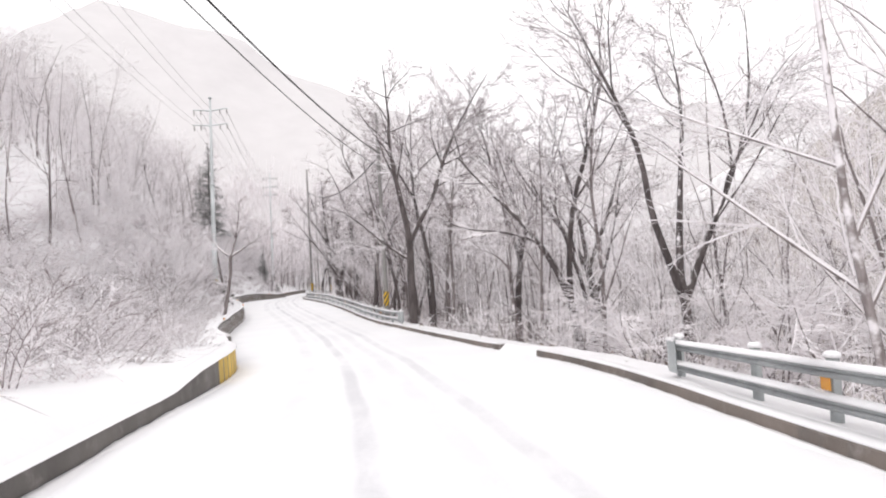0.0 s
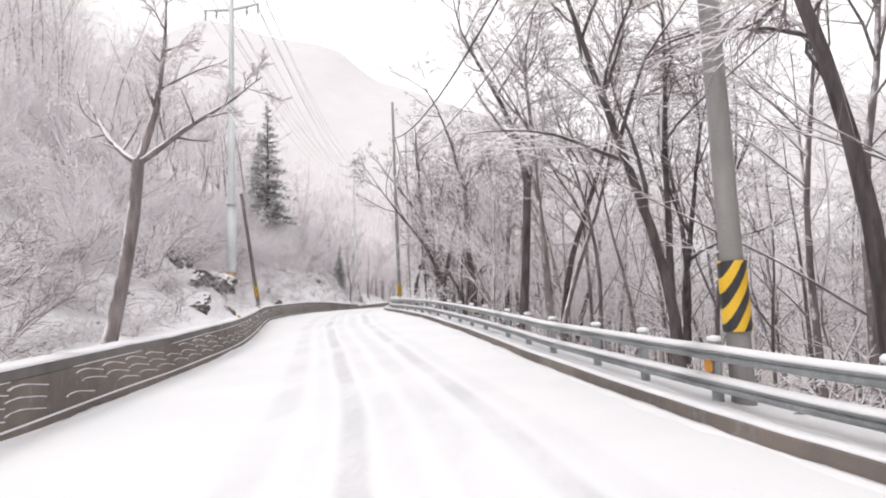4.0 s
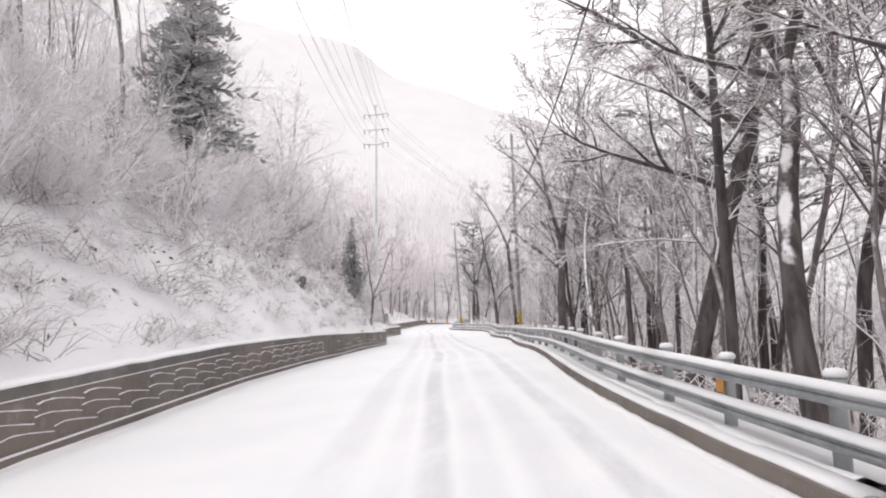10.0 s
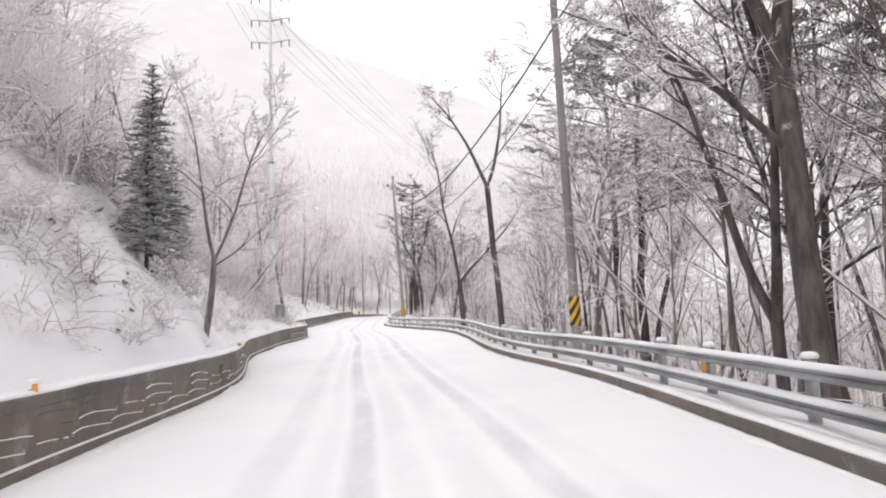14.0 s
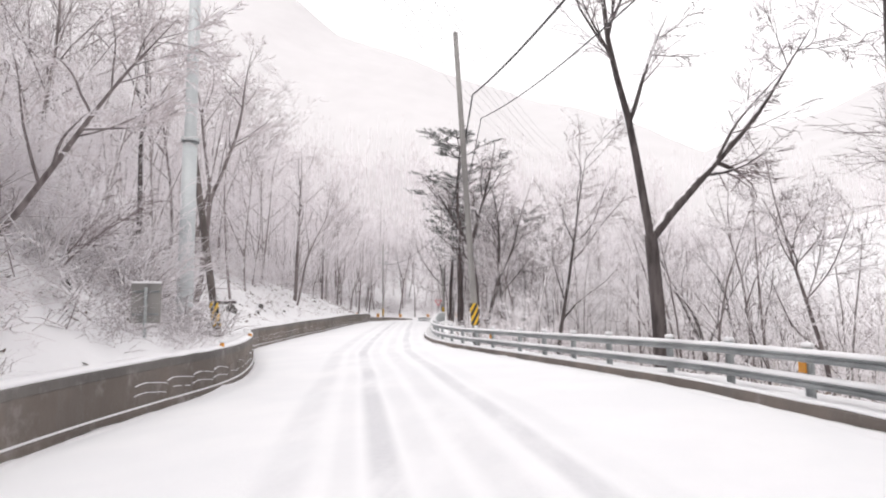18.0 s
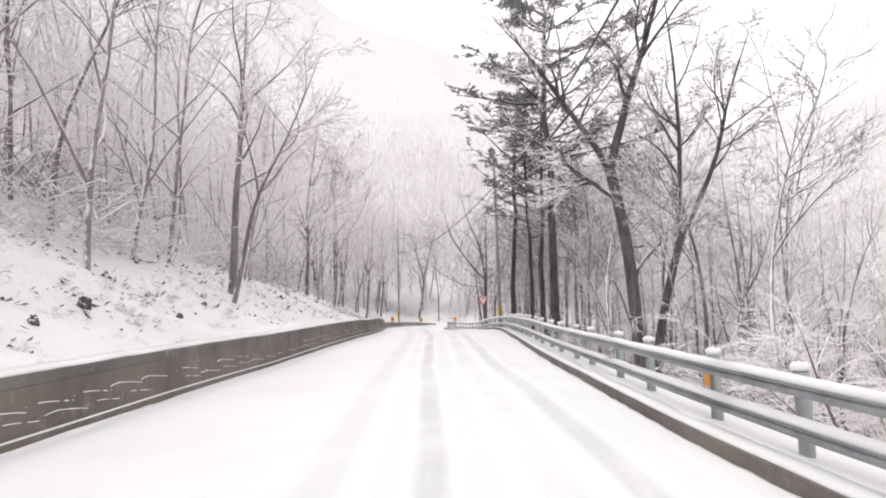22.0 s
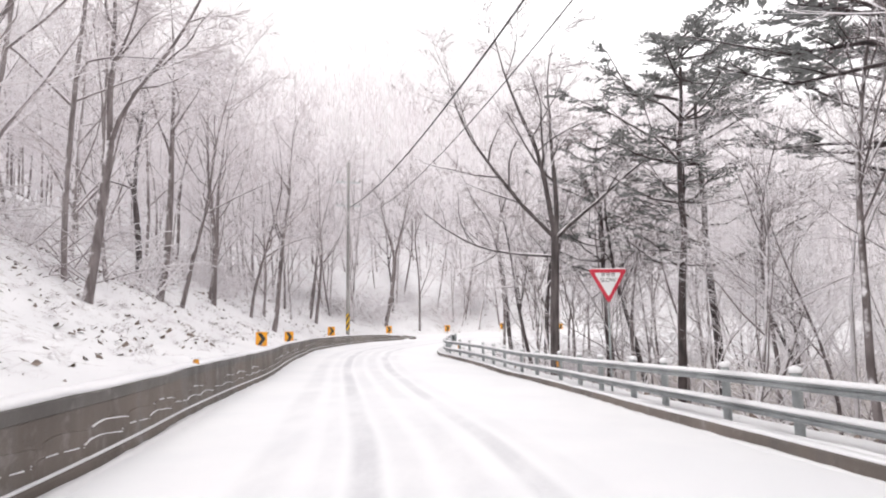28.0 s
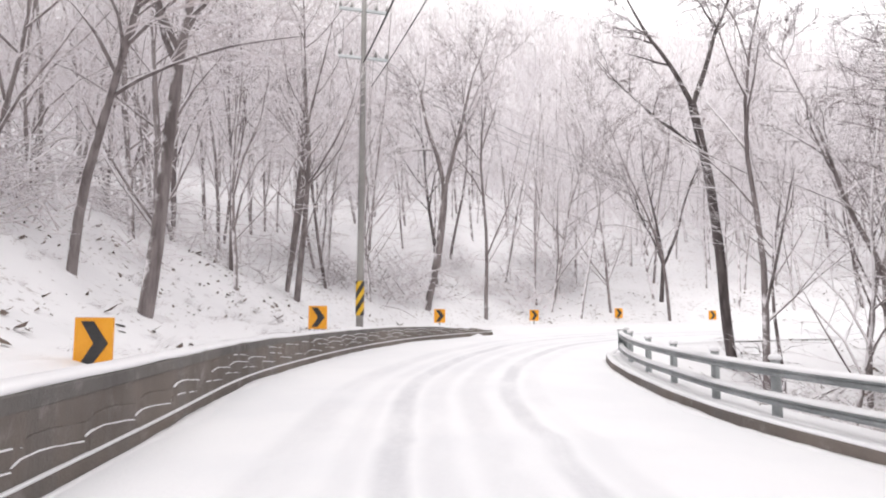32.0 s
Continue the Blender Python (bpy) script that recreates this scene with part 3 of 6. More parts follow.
def wall_section(lo, hi, index):
    """A length of battered concrete wall with a smooth coping band, a footing and lines of snow on its ledges."""
    rows = rows_cut(EDGE_L, lo, hi, 1)
    mid = rows[len(rows) // 2]
    wall = thing("retaining_wall", (mid[0].x, mid[0].y, mid[2]), "grey-brown concrete retaining wall with stepped stone-like face", "wall", "roadside wall sections", "structure")
    shift = Vector((mid[0].x, mid[0].y))
    loc = [(p - shift, n, z - mid[2]) for p, n, z in rows]
    def swept(name, prof, m, smooth=False, label="", rise=None):
        """The profile along the section, its upper part stretched to the wall's own height."""
        n, sh, verts, faces = len(prof), Shape(), [], []
        for p, o, z in loc:
            f = float(wall_h(p.y + shift.y)) / 0.84
            e = rise(p) if rise else 0.0
            verts += [(p.x + o.x * a, p.y + o.y * a, z + (b * f if b > 0.2 else b) + e) for a, b in prof]
        for i in range(len(loc) - 1):
            faces += [(i * n + j, i * n + (j + 1) % n, (i + 1) * n + (j + 1) % n, (i + 1) * n + j) for j in range(n)]
        faces += [tuple(range(n)), tuple(range((len(loc) - 1) * n, len(loc) * n))]
        sh.add(verts, faces)
        return part(name, sh.mesh(name, m, smooth), wall, label)

    proud = lo < 66
    swept("body", [(0.04, -0.4), (0.04, 0.1), (0.055, 0.688), (0.3, 0.688), (0.3, -0.4)], M_WALL)
    swept("footing", [(0.0, -0.4), (0.0, 0.06), (0.012, 0.09), (0.038, 0.095), (0.038, -0.4)], M_WALL)
    swept("coping", [(0.07, 0.692), (0.072, 0.82), (0.085, 0.84), (0.3, 0.84), (0.3, 0.692)] if proud else [(0.048, 0.692), (0.05, 0.82), (0.065, 0.84), (0.3, 0.84), (0.3, 0.692)], M_COPING)
    swept("ledge_snow", [(0.002, 0.094), (0.016, 0.112), (0.038, 0.116), (0.038, 0.096)], M_SNOW, True, "thin line of snow on the ledge")
    if proud:
        pick, i, whole = random.Random(60 + index), 0, loc
        while i < len(whole) - 3:
            n = pick.randint(2, 6)
            loc = whole[i:i + n + 1]
            if pick.random() < 0.5 and len(loc) > 1:
                swept("groove_snow", [(0.052, 0.6885), (0.056, 0.697), (0.0695, 0.7), (0.0695, 0.6895)], M_SNOW, True, "thin line of snow under the coping", lambda p: 0.004 * noise.noise((p.x * 5, p.y * 5, index)))
            i += n
        loc = whole
    swept("top_snow", [(0.062, 0.838), (0.06, 0.862), (0.1, 0.89), (0.34, 0.905), (0.34, 0.838)], M_SNOW, True, "soft cap of snow on the coping",
          lambda p: 0.02 * noise.noise((p.x * 2.0, p.y * 2.0 + index * 9, 0)) + 0.012 * noise.noise((p.x * 6.0, p.y * 6.0, index)))
    return wall, rows, shift, mid[2]


def stone_block(k):
    """A face block with a slanting, bowed top edge and a line of snow on it; along x, its face towards -y."""
    r = random.Random(40 + k)
    w, h, n = 0.9, 0.165, 9
    bow = r.uniform(0.03, 0.05)
    tops = [h - 0.02 + bow * math.sin(math.pi * (i / n) ** 0.6) - 0.035 * i / n + r.uniform(-0.004, 0.004) for i in range(n + 1)]
    xs = [-w / 2 + w * i / n for i in range(n + 1)]
    sh = Shape()
    out = [0.002] + [0.02] * (n - 1) + [0.002]
    v = [(x, 0.0, 0.0) for x in xs] + [(x, -o, 0.01) for x, o in zip(xs, out)] + [(x, -o * 0.9 + r.uniform(-0.001, 0.001), t) for x, t, o in zip(xs, tops, out)] + [(x, 0.0, t + 0.004) for x, t in zip(xs, tops)]
    m = n + 1
    f = [(a + i, a + i + 1, a + m + i + 1, a + m + i) for a in (0, m, 2 * m) for i in range(n)]
    f += [(0, m, 2 * m, 3 * m), (m - 1, 4 * m - 1, 3 * m - 1, 2 * m - 1)]
    sh.add(v, f)
    broken = k >= 3
    sv, sf = [], []
    for x, t in zip(xs, tops):
        d = r.uniform(0.005, 0.009)
        sv += [(x, -0.027, t - 0.003), (x, -0.025, t + d), (x, 0.0, t + d * 1.2), (x, 0.0, t)]
    for i in range(n):
        if broken and i in (0, 1, 6 - k % 3, 8):
            continue
        sf += [(i * 4 + j, i * 4 + j + 1, i * 4 + j + 5, i * 4 + j + 4) for j in range(3)]
    sf += [(0, 1, 2, 3), (n * 4 + 3, n * 4 + 2, n * 4 + 1, n * 4)]
    return sh, sv, sf


BLOCKS = []
for k in range(6):
    sh, sv, sf = stone_block(k)
    bare = sh.mesh("block", [M_WALL, M_SNOW])
    sh.add(sv, sf, 1)
    BLOCKS.append((bare, sh.mesh("block", [M_WALL, M_SNOW])))

SECTIONS = []
cuts = [17.3, 33, 47, 64.7, 82, 102.5, 124.5, 142, 162, 182, 200, 217.0]
for k, (a, b) in enumerate(zip(cuts, cuts[1:])):
    SECTIONS.append((a, b, *wall_section(a, b, k)))

# the painted low wall at the start, which rises to its end
rows = rows_of(EDGE_L, -24, 17.1, 1)
low = thing("low_wall", (rows[-1][0].x, rows[-1][0].y, rows[-1][2]), "low concrete wall rising to a yellow and black striped end", "wall", kind="structure")
org = Vector((rows[-1][0].x, rows[-1][0].y))
oz = rows[-1][2]


def rising(rows, prof, slot, sh):
    """Like a sweep, with the profile's height scaled by the wall's own."""
    n, verts, faces = len(prof), [], []
    for p, o, z in rows:
        h = low_wall(p.y)
        verts += [(p.x - org.x + o.x * a, p.y - org.y + o.y * a, z - oz + (b * h if b > 0 else b)) for a, b in prof]
    for i in range(len(rows) - 1):
        faces += [(i * n + j, i * n + (j + 1) % n, (i + 1) * n + (j + 1) % n, (i + 1) * n + j) for j in range(n)]
    faces += [tuple(range(n)), tuple(range((len(rows) - 1) * n, len(rows) * n))]
    sh.add(verts, faces, slot)


sh = Shape()
rising([r for r in rows if r[0].y < 12.9], [(0.0, -0.4), (0.03, 1.0), (0.3, 1.0), (0.3, -0.4)], 0, sh)
part("body", sh.mesh("body", M_COPING), low)
fine = []
for (p, n, _), (q, m, _) in zip(rows, rows[1:]):
    if p.y > 12.3:
        fine += [(p.lerp(q, k / 12), n.lerp(m, k / 12), level(p.y + (q.y - p.y) * k / 12)) for k in range(12)]
run, last, tone, start = 0.0, None, 0, 0
for i, (p, n, z) in enumerate(fine):
    run += (p - last).length if last is not None else 0
    last = p
    if run > (0.45 if tone == 0 else 0.06) or i == len(fine) - 1:
        sh = Shape()
        rising(fine[start:i + 1], [(0.0, -0.4), (0.03, 1.0), (0.3, 1.0), (0.3, -0.4)], 0, sh)
        part("stripe", sh.mesh("stripe", (M_OLDYELLOW, M_OLDBLACK)[tone]), low, ("faded yellow paint stripe", "faded dark paint stripe")[tone])
        start, run, tone = i, 0.0, 1 - tone
sh = Shape()
rising(rows, [(-0.01, 1.0), (0.0, 1.0), (0.08, 1.12), (0.34, 1.2), (0.34, 1.0)], 0, sh)
part("top_snow", sh.mesh("top_snow", M_SNOW, True), low, "soft snow on the wall's top")

# ---- kerb ----
def kerb(lo, hi):
    rows = rows_cut(EDGE_R, lo, hi, -1)
    mid = rows[len(rows) // 2]
    shift = Vector((mid[0].x, mid[0].y))
    ob = thing("kerb", (mid[0].x, mid[0].y, mid[2]), "brown-grey concrete kerb with snow on its top", "kerb", "kerb lengths", "structure")
    loc = [(p - shift, n, z - mid[2]) for p, n, z in rows]
    sh = Shape()
    sh.sweep(loc, [(0.0, -0.4), (0.0, -0.02), (0.01, 0.1), (0.028, 0.115), (0.2, 0.115), (0.2, -0.4)])
    part("body", sh.mesh("body", M_CURB), ob)
    sh = Shape()
    lump = [(p, n, z + 0.012 * noise.noise((p.x * 3, p.y * 3, 4))) for p, n, z in loc]
    sh.sweep(lump, [(0.022, 0.112), (0.022, 0.128), (0.06, 0.142), (0.22, 0.14), (0.22, 0.1)])
    part("top_snow", sh.mesh("top_snow", M_SNOW, True), ob, "snow on the kerb's top")


for a, b in ((-24, 15.2), (17.4, 63.0), (64.2, 107), (107, 160), (160, 213)):
    kerb(a, b)

# ragged drifts against the kerb and the wall's foot
def drift(name, edge, lo, hi, sign, wide, tall, label):
    rows = [(p, n) for p, n in edge if lo <= p.y <= hi]
    verts, faces = [], []
    for (p, n), (q, m) in zip(rows, rows[1:]):
        for k in range(4):
            w, o = p.lerp(q, k / 4), n.lerp(m, k / 4) * sign
            z = (level(w.y) if sign > 0 else level_r(w.y)) - 0.015
            h = max(0.0, tall * (0.5 + 1.1 * noise.noise((w.x * 0.7, w.y * 0.7, 3.0)) + 0.7 * noise.noise((w.x * 3.1, w.y * 3.1, 5.0))))
            r = wide * (0.4 + h / tall)
            verts += [(w.x - o.x * r, w.y - o.y * r, z - 0.03), (w.x - o.x * r * 0.45, w.y - o.y * r * 0.45, z + h * 0.55 - 0.01), (w.x + o.x * 0.006, w.y + o.y * 0.006, z + h - 0.012), (w.x + o.x * 0.006, w.y + o.y * 0.006, z - 0.1)]
    n = len(verts) // 4
    faces = [(i * 4 + j, i * 4 + j + 1, i * 4 + j + 5, i * 4 + j + 4) for i in range(n - 1) for j in range(3)]
    return tagged(new(name, mesh_of(name, verts, faces, M_SNOW, smooth=True)), label, "snow drift", kind="structure")


for a, b in ((-24, 15.2), (17.4, 63.0), (64.2, 212)):
    drift("drift_right", EDGE_R, a, b, -1, 0.12, 0.022, "ragged snow banked against the kerb")
drift("drift_left", EDGE_L, 17.4, 214, 1, 0.14, 0.026, "ragged snow banked against the wall's foot")
drift("drift_near", EDGE_L, -24, 17.0, 1, 0.14, 0.03, "ragged snow banked against the low wall")

# ---- drain across the verge, where the kerb is broken ----
i = int(((AR[:, 1] - 63.6) ** 2).argmin())
p, n = EDGE_R[i]
drain = thing("drain_channel", pose(p.x, p.y, level_r(p.y), 0, 0, math.degrees(math.atan2(-n.y, -n.x)) - 90), "dark concrete drain channel through the broken kerb", "drain", kind="structure")
for side in (-0.6, 0.48):
    sh = Shape()
    sh.box((side, 0.02, -0.4), (side + 0.12, 1.0, 0.1), 0, 0.012)
    part("side_wall", sh.mesh("side_wall", M_COPING), drain)
    sh = Shape()
    sh.box((side + 0.01, 0.03, 0.098), (side + 0.11, 1.0, 0.13), 0, 0.01)
    part("top_snow", sh.mesh("top_snow", M_SNOW), drain, "snow on the channel's wall")
sh = Shape()
sh.box((-0.48, 0.05, -0.4), (0.48, 1.0, -0.08), 0, 0.01)
part("channel_floor", sh.mesh("channel_floor", M_COPING), drain)

# ---- guard rails ----
sh = Shape()
sh.tube([Vector((0, 0, -0.5)), Vector((0, 0, 0.2)), Vector((0, 0, 0.655))], [0.061, 0.061, 0.061], 14)
ME_POST = sh.mesh("post", M_POST, True)
sh = Shape()
sh.tube([Vector((0, 0, 0.65)), Vector((0, 0, 0.66)), Vector((0, 0, 0.69)), Vector((0, 0, 0.712)), Vector((0, 0, 0.72))], [0.068, 0.079, 0.08, 0.058, 0.0], 14)
ME_CAP = sh.mesh("post_snow", M_SNOW, True)
sh = Shape()
sh.box((-0.045, -0.1, -0.04), (0.045, 0.0, 0.04), 0, 0.01)
ME_BRACKET = sh.mesh("bracket", M_POST)
sh = Shape()
sh.tube([Vector((0, -0.1, 0)), Vector((0, -0.108, 0)), Vector((0, -0.112, 0))], [0.02, 0.02, 0.012], 6)
ME_BOLT = sh.mesh("bolt", M_STEEL)
sh = Shape()
sh.box((-0.065, -0.014, -0.065), (0.065, 0.0, 0.065), 0, 0.004)
ME_REFLECT = sh.mesh("reflector", M_ORANGE)
# a ribbed beam with a groove along its face, and the snow lying on its top
RAIL = [(-0.02, 0.066), (-0.055, 0.055), (-0.07, 0.03), (-0.062, 0.012), (-0.044, 0.003), (-0.044, -0.006), (-0.062, -0.014), (-0.07, -0.032), (-0.055, -0.057), (-0.02, -0.068), (0.03, -0.06), (0.045, 0.0), (0.03, 0.06)]
RAIL_SNOW = [(-0.066, 0.034), (-0.07, 0.058), (-0.056, 0.082), (-0.02, 0.096), (0.02, 0.095), (0.05, 0.075), (0.05, 0.05), (0.03, 0.062), (-0.02, 0.068), (-0.056, 0.056)]


def rail_scale(y):
    return float(np.interp(y, (130, 160, 195, 205), (1.0, 1.2, 1.2, 1.1)))


def guard_rail(lo, hi, spacing, label, first, marks=()):
    rows = rows_of(EDGE_R, lo, hi, -1)
    line = [(p + n * 0.4, n, z + 0.05) for p, n, z in rows]
    org = line[len(line) // 2]
    shift = Vector((org[0].x, org[0].y))
    ob = thing("guard_rail", (shift.x, shift.y, org[2]), label, "guard rail", "guard rail runs")
    loc = [(p - shift, n, z - org[2]) for p, n, z in line]
    n = 8
    for i in range(0, len(loc) - 1, n):
        piece = loc[i:i + n + 1]
        if len(piece) < 2:
            break
        for h in (0.545, 0.235):
            up = [(p, o, z + h * rail_scale(p.y + shift.y)) for p, o, z in piece]
            sh = Shape()
            sh.sweep(up, RAIL)
            beam = part("rail_beam", sh.mesh("rail_beam", M_STEEL, True), ob)
            sh = Shape()
            lump = [(p, o, z + 0.008 * noise.noise((p.x * 4 + shift.x, p.y * 4 + shift.y, h))) for p, o, z in up]
            sh.sweep(lump, RAIL_SNOW)
            part("beam_snow", sh.mesh("beam_snow", M_SNOW, True), beam, "ridge of snow along the beam")
    gap, count = spacing - first, 0
    last = None
    for p, o, z in loc:
        gap += (p - last).length if last is not None else 0
        last = p
        if gap >= spacing:
            gap -= spacing
            w = p + o * 0.14
            s = rail_scale(p.y + shift.y)
            m = pose(w.x, w.y, z, 0, 0, math.degrees(math.atan2(o.y, o.x)) - 90) @ Matrix.Diagonal((1, 1, s, 1))
            post = part("post", ME_POST, ob, at=m)
            part("post_snow", ME_CAP, post, "snow cap on the post")
            for h in (0.235, 0.545):
                part("bracket", ME_BRACKET, post, at=(0, 0, h))
            count += 1
            if count % 7 == 3:
                part("reflector", ME_REFLECT, post, "orange reflector plate", at=pose(-0.02, -0.07, 0.4))
    # a bent sheet wraps the two beams' ends
    for (p, o, z), (q, _, _) in ((loc[0], loc[1]), (loc[-1], loc[-2])):
        k, d = rail_scale(p.y + shift.y), (p - q).normalized()
        bend = [(-0.34, -0.082), (-0.12, -0.085), (0.0, -0.06), (0.06, 0.0), (0.06, 0.05), (0.0, 0.11), (-0.1, 0.13)]
        outer = [(p.x + d.x * u + o.x * w, p.y + d.y * u + o.y * w) for u, w in bend]
        inner = [(p.x + d.x * (u - 0.006) + o.x * w * 0.9, p.y + d.y * (u - 0.006) + o.y * w * 0.9) for u, w in bend]
        lo_z, hi_z, n = z + k * 0.15, z + k * 0.64, len(bend)
        v = [(x, y, h) for ring in (outer, inner) for h in (lo_z, hi_z) for x, y in ring]
        f = [(i, i + 1, n + i + 1, n + i) for i in range(n - 1)] + [(2 * n + i, 3 * n + i, 3 * n + i + 1, 2 * n + i + 1) for i in range(n - 1)]
        f += [(n + i, n + i + 1, 3 * n + i + 1, 3 * n + i) for i in range(n - 1)] + [(i, 2 * n + i, 2 * n + i + 1, i + 1) for i in range(n - 1)] + [(0, n, 3 * n, 2 * n), (n - 1, 3 * n - 1, 4 * n - 1, 2 * n - 1)]
        wrap = part("end_plate", mesh_of("end_plate", v, f, M_POST), ob, "pale bent end plate")
        sh = Shape()
        sh.tube([Vector((x, y, hi_z + 0.004)) for x, y in outer], [0.022] * n, 6)
        part("plate_snow", sh.mesh("plate_snow", M_SNOW, True), wrap)


guard_rail(-22, 10.2, 1.7, "two-beam galvanised guard rail with snow on its beams", 0.3)
guard_rail(28.0, 209.0, 1.75, "long two-beam galvanised guard rail above the wooded drop", 0.3)

# ---- markers on the wall ----
for x, y in ((-10.64, 29.68), (-14.79, 43.07), (-18.32, 51.1), (-27.29, 89.61), (-28.93, 99.26), (-33.47, 119.19), (-34.87, 124.31), (-41.01, 159.64), (-43.85, 178.61)):
    i = int(((AL - np.array((x, y))) ** 2).sum(1).argmin())
    p, n = EDGE_L[i]
    mk = thing("wall_marker", pose(p.x + n.x * 0.12, p.y + n.y * 0.12, level(p.y) + float(wall_h(p.y)) + 0.0, 0, 0, math.degrees(math.atan2(n.y, n.x)) - 90 + 35), "orange round reflector on the wall's coping", "reflector", "wall reflectors")
    sh = Shape()
    sh.tube([Vector((0, -0.03, 0.06)), Vector((0, 0.0, 0.06)), Vector((0, 0.02, 0.06))], [0.07, 0.075, 0.06], 12)
    part("lens", sh.mesh("lens", M_ORANGE), mk)
    sh = Shape()
    sh.box((-0.06, 0.0, -0.08), (0.06, 0.06, 0.05), 0, 0.01)
    part("bracket", sh.mesh("bracket", M_STEEL), mk)
    sh = Shape()
    sh.tube([Vector((0, 0.0, 0.115)), Vector((0, 0.0, 0.14)), Vector((0, 0, 0.165))], [0.075, 0.085, 0.03], 8)
    part("snow_cap", sh.mesh("snow_cap", M_SNOW, True), mk)

# ---- utility poles, wires and signs ----
def striped_band(r, z0, z1, parent, facing=-80.0):
    """A curved plate strapped to a pole's road side, with slanting yellow and black bands, each a mesh of its own."""
    n, half = 14, math.pi * 0.62
    mid = radians(facing)
    rise = 1.7 * r
    pitch = (z1 - z0) / 2.3
    for k in range(-3, 4):
        for tone, mat in ((0, M_YELLOW), (1, M_BLACK)):
            verts, faces = [], []
            for j in range(n + 1):
                w = -half + 2 * half * j / n
                a = z0 + (k + tone * 0.5) * pitch + rise * math.sin(max(-1.57, min(1.57, w)))
                a, b = min(max(a, z0), z1), min(max(a + pitch * 0.5, z0), z1)
                c, s = math.cos(mid + w), math.sin(mid + w)
                verts += [(r * c, r * s, a), (r * c, r * s, b), ((r - 0.01) * c, (r - 0.01) * s, a), ((r - 0.01) * c, (r - 0.01) * s, b)]
            for j in range(n):
                q = 4 * j
                if verts[q + 1][2] - verts[q][2] > 1e-4 or verts[q + 5][2] - verts[q + 4][2] > 1e-4:
                    faces += [(q, q + 4, q + 5, q + 1), (q + 2, q + 3, q + 7, q + 6), (q + 1, q + 5, q + 7, q + 3), (q, q + 2, q + 6, q + 4)]
            used = sorted({i for f in faces for i in f})
            index = {i: k for k, i in enumerate(used)}
            verts, faces = [verts[i] for i in used], [tuple(index[i] for i in f) for f in faces]
            if faces:
                part("band", mesh_of("band", verts, faces, mat), parent, ("yellow reflective band", "black band")[tone])


def utility_pole(x, y, z, height, r0, r1, label, mat=None, band=None, leanx=0.0, leany=0.0, arms=(), name="utility_pole"):
    ob = thing(name, pose(x, y, z, leany, leanx, 0), label, "utility pole", "roadside poles")
    sh = Shape()
    hs = [-0.8, 0, height * 0.33, height * 0.66, height]
    sh.tube([Vector((0, 0, h)) for h in hs], [r0 + (r1 - r0) * max(h, 0) / height for h in hs], 16)
    part("shaft", sh.mesh("shaft", mat or M_POLE, True), ob)
    if band:
        striped_band(r0 + 0.022, band[0], band[1], ob)
    for h, half, turn in arms:
        sh = Shape()
        sh.box((-half, -0.05, h - 0.05), (half, 0.05, h + 0.05), 0, 0.01)
        arm = part("crossarm", sh.mesh("crossarm", M_TUBE), ob, at=pose(0, 0, 0, 0, 0, turn))
        for s in (-0.95, -0.5, 0.5, 0.95):
            sh = Shape()
            sh.tube([Vector((s * half, 0, h + 0.05)), Vector((s * half, 0, h + 0.1)), Vector((s * half, 0, h + 0.16)), Vector((s * half, 0, h + 0.28))], [0.03, 0.07, 0.05, 0.02], 8)
            part("insulator", sh.mesh("insulator", M_POLE, True), arm)
    return ob


def steel_column(x, y, z, top, arms, rings, label, band=None):
    """A tall flanged steel tube that carries a power line."""
    ob = thing("transmission_pole", (x, y, z), label, "power pole", "steel line poles")
    ring, second = (h - z for h in rings)
    for name, a, b, r, s in (("lower_tube", -1.0, ring, 0.25, 0.22), ("upper_tube", ring, second, 0.19, 0.17), ("top_tube", second, top, 0.15, 0.1)):
        sh = Shape()
        sh.tube([Vector((0, 0, a)), Vector((0, 0, (a + b) / 2)), Vector((0, 0, b))], [r, (r + s) / 2, s], 20)
        tube = part(name, sh.mesh(name, M_TUBE, True), ob)
        sh = Shape()
        sh.tube([Vector((0, 0, b - 0.06)), Vector((0, 0, b)), Vector((0, 0, b + 0.06))], [s + 0.06, s + 0.07, s + 0.06], 20)
        part("flange", sh.mesh("flange", M_TUBE), tube)
    if band:
        striped_band(0.275, band[0], band[1], ob)
    for h, half in arms:
        sh = Shape()
        sh.tube([Vector((-half, 0, h + 0.15)), Vector((0, 0, h)), Vector((half, 0, h + 0.15))], [0.05, 0.09, 0.05], 8)
        arm = part("crossarm", sh.mesh("crossarm", M_TUBE), ob)
        for s in (-0.95, -0.55, 0.55, 0.95):
            sh = Shape()
            pts = [Vector((s * half, 0, h + 0.1 - i * 0.1)) for i in range(6)]
            sh.tube(pts, [0.02, 0.07, 0.03, 0.07, 0.03, 0.05], 8)
            part("insulator", sh.mesh("insulator", M_POLE), arm)
    return ob


def wire(name, a, b, sag, r, mat, label, group="", n=28):
    a, b = Vector(a), Vector(b)
    pts = [a.lerp(b, i / n) - Vector((0, 0, sag * 4 * (i / n) * (1 - i / n))) for i in range(n + 1)]
    sh = Shape()
    sh.tube(pts, [r] * len(pts), 5)
    return tagged(new(name, sh.mesh(name, mat, True)), label, "cable", group)


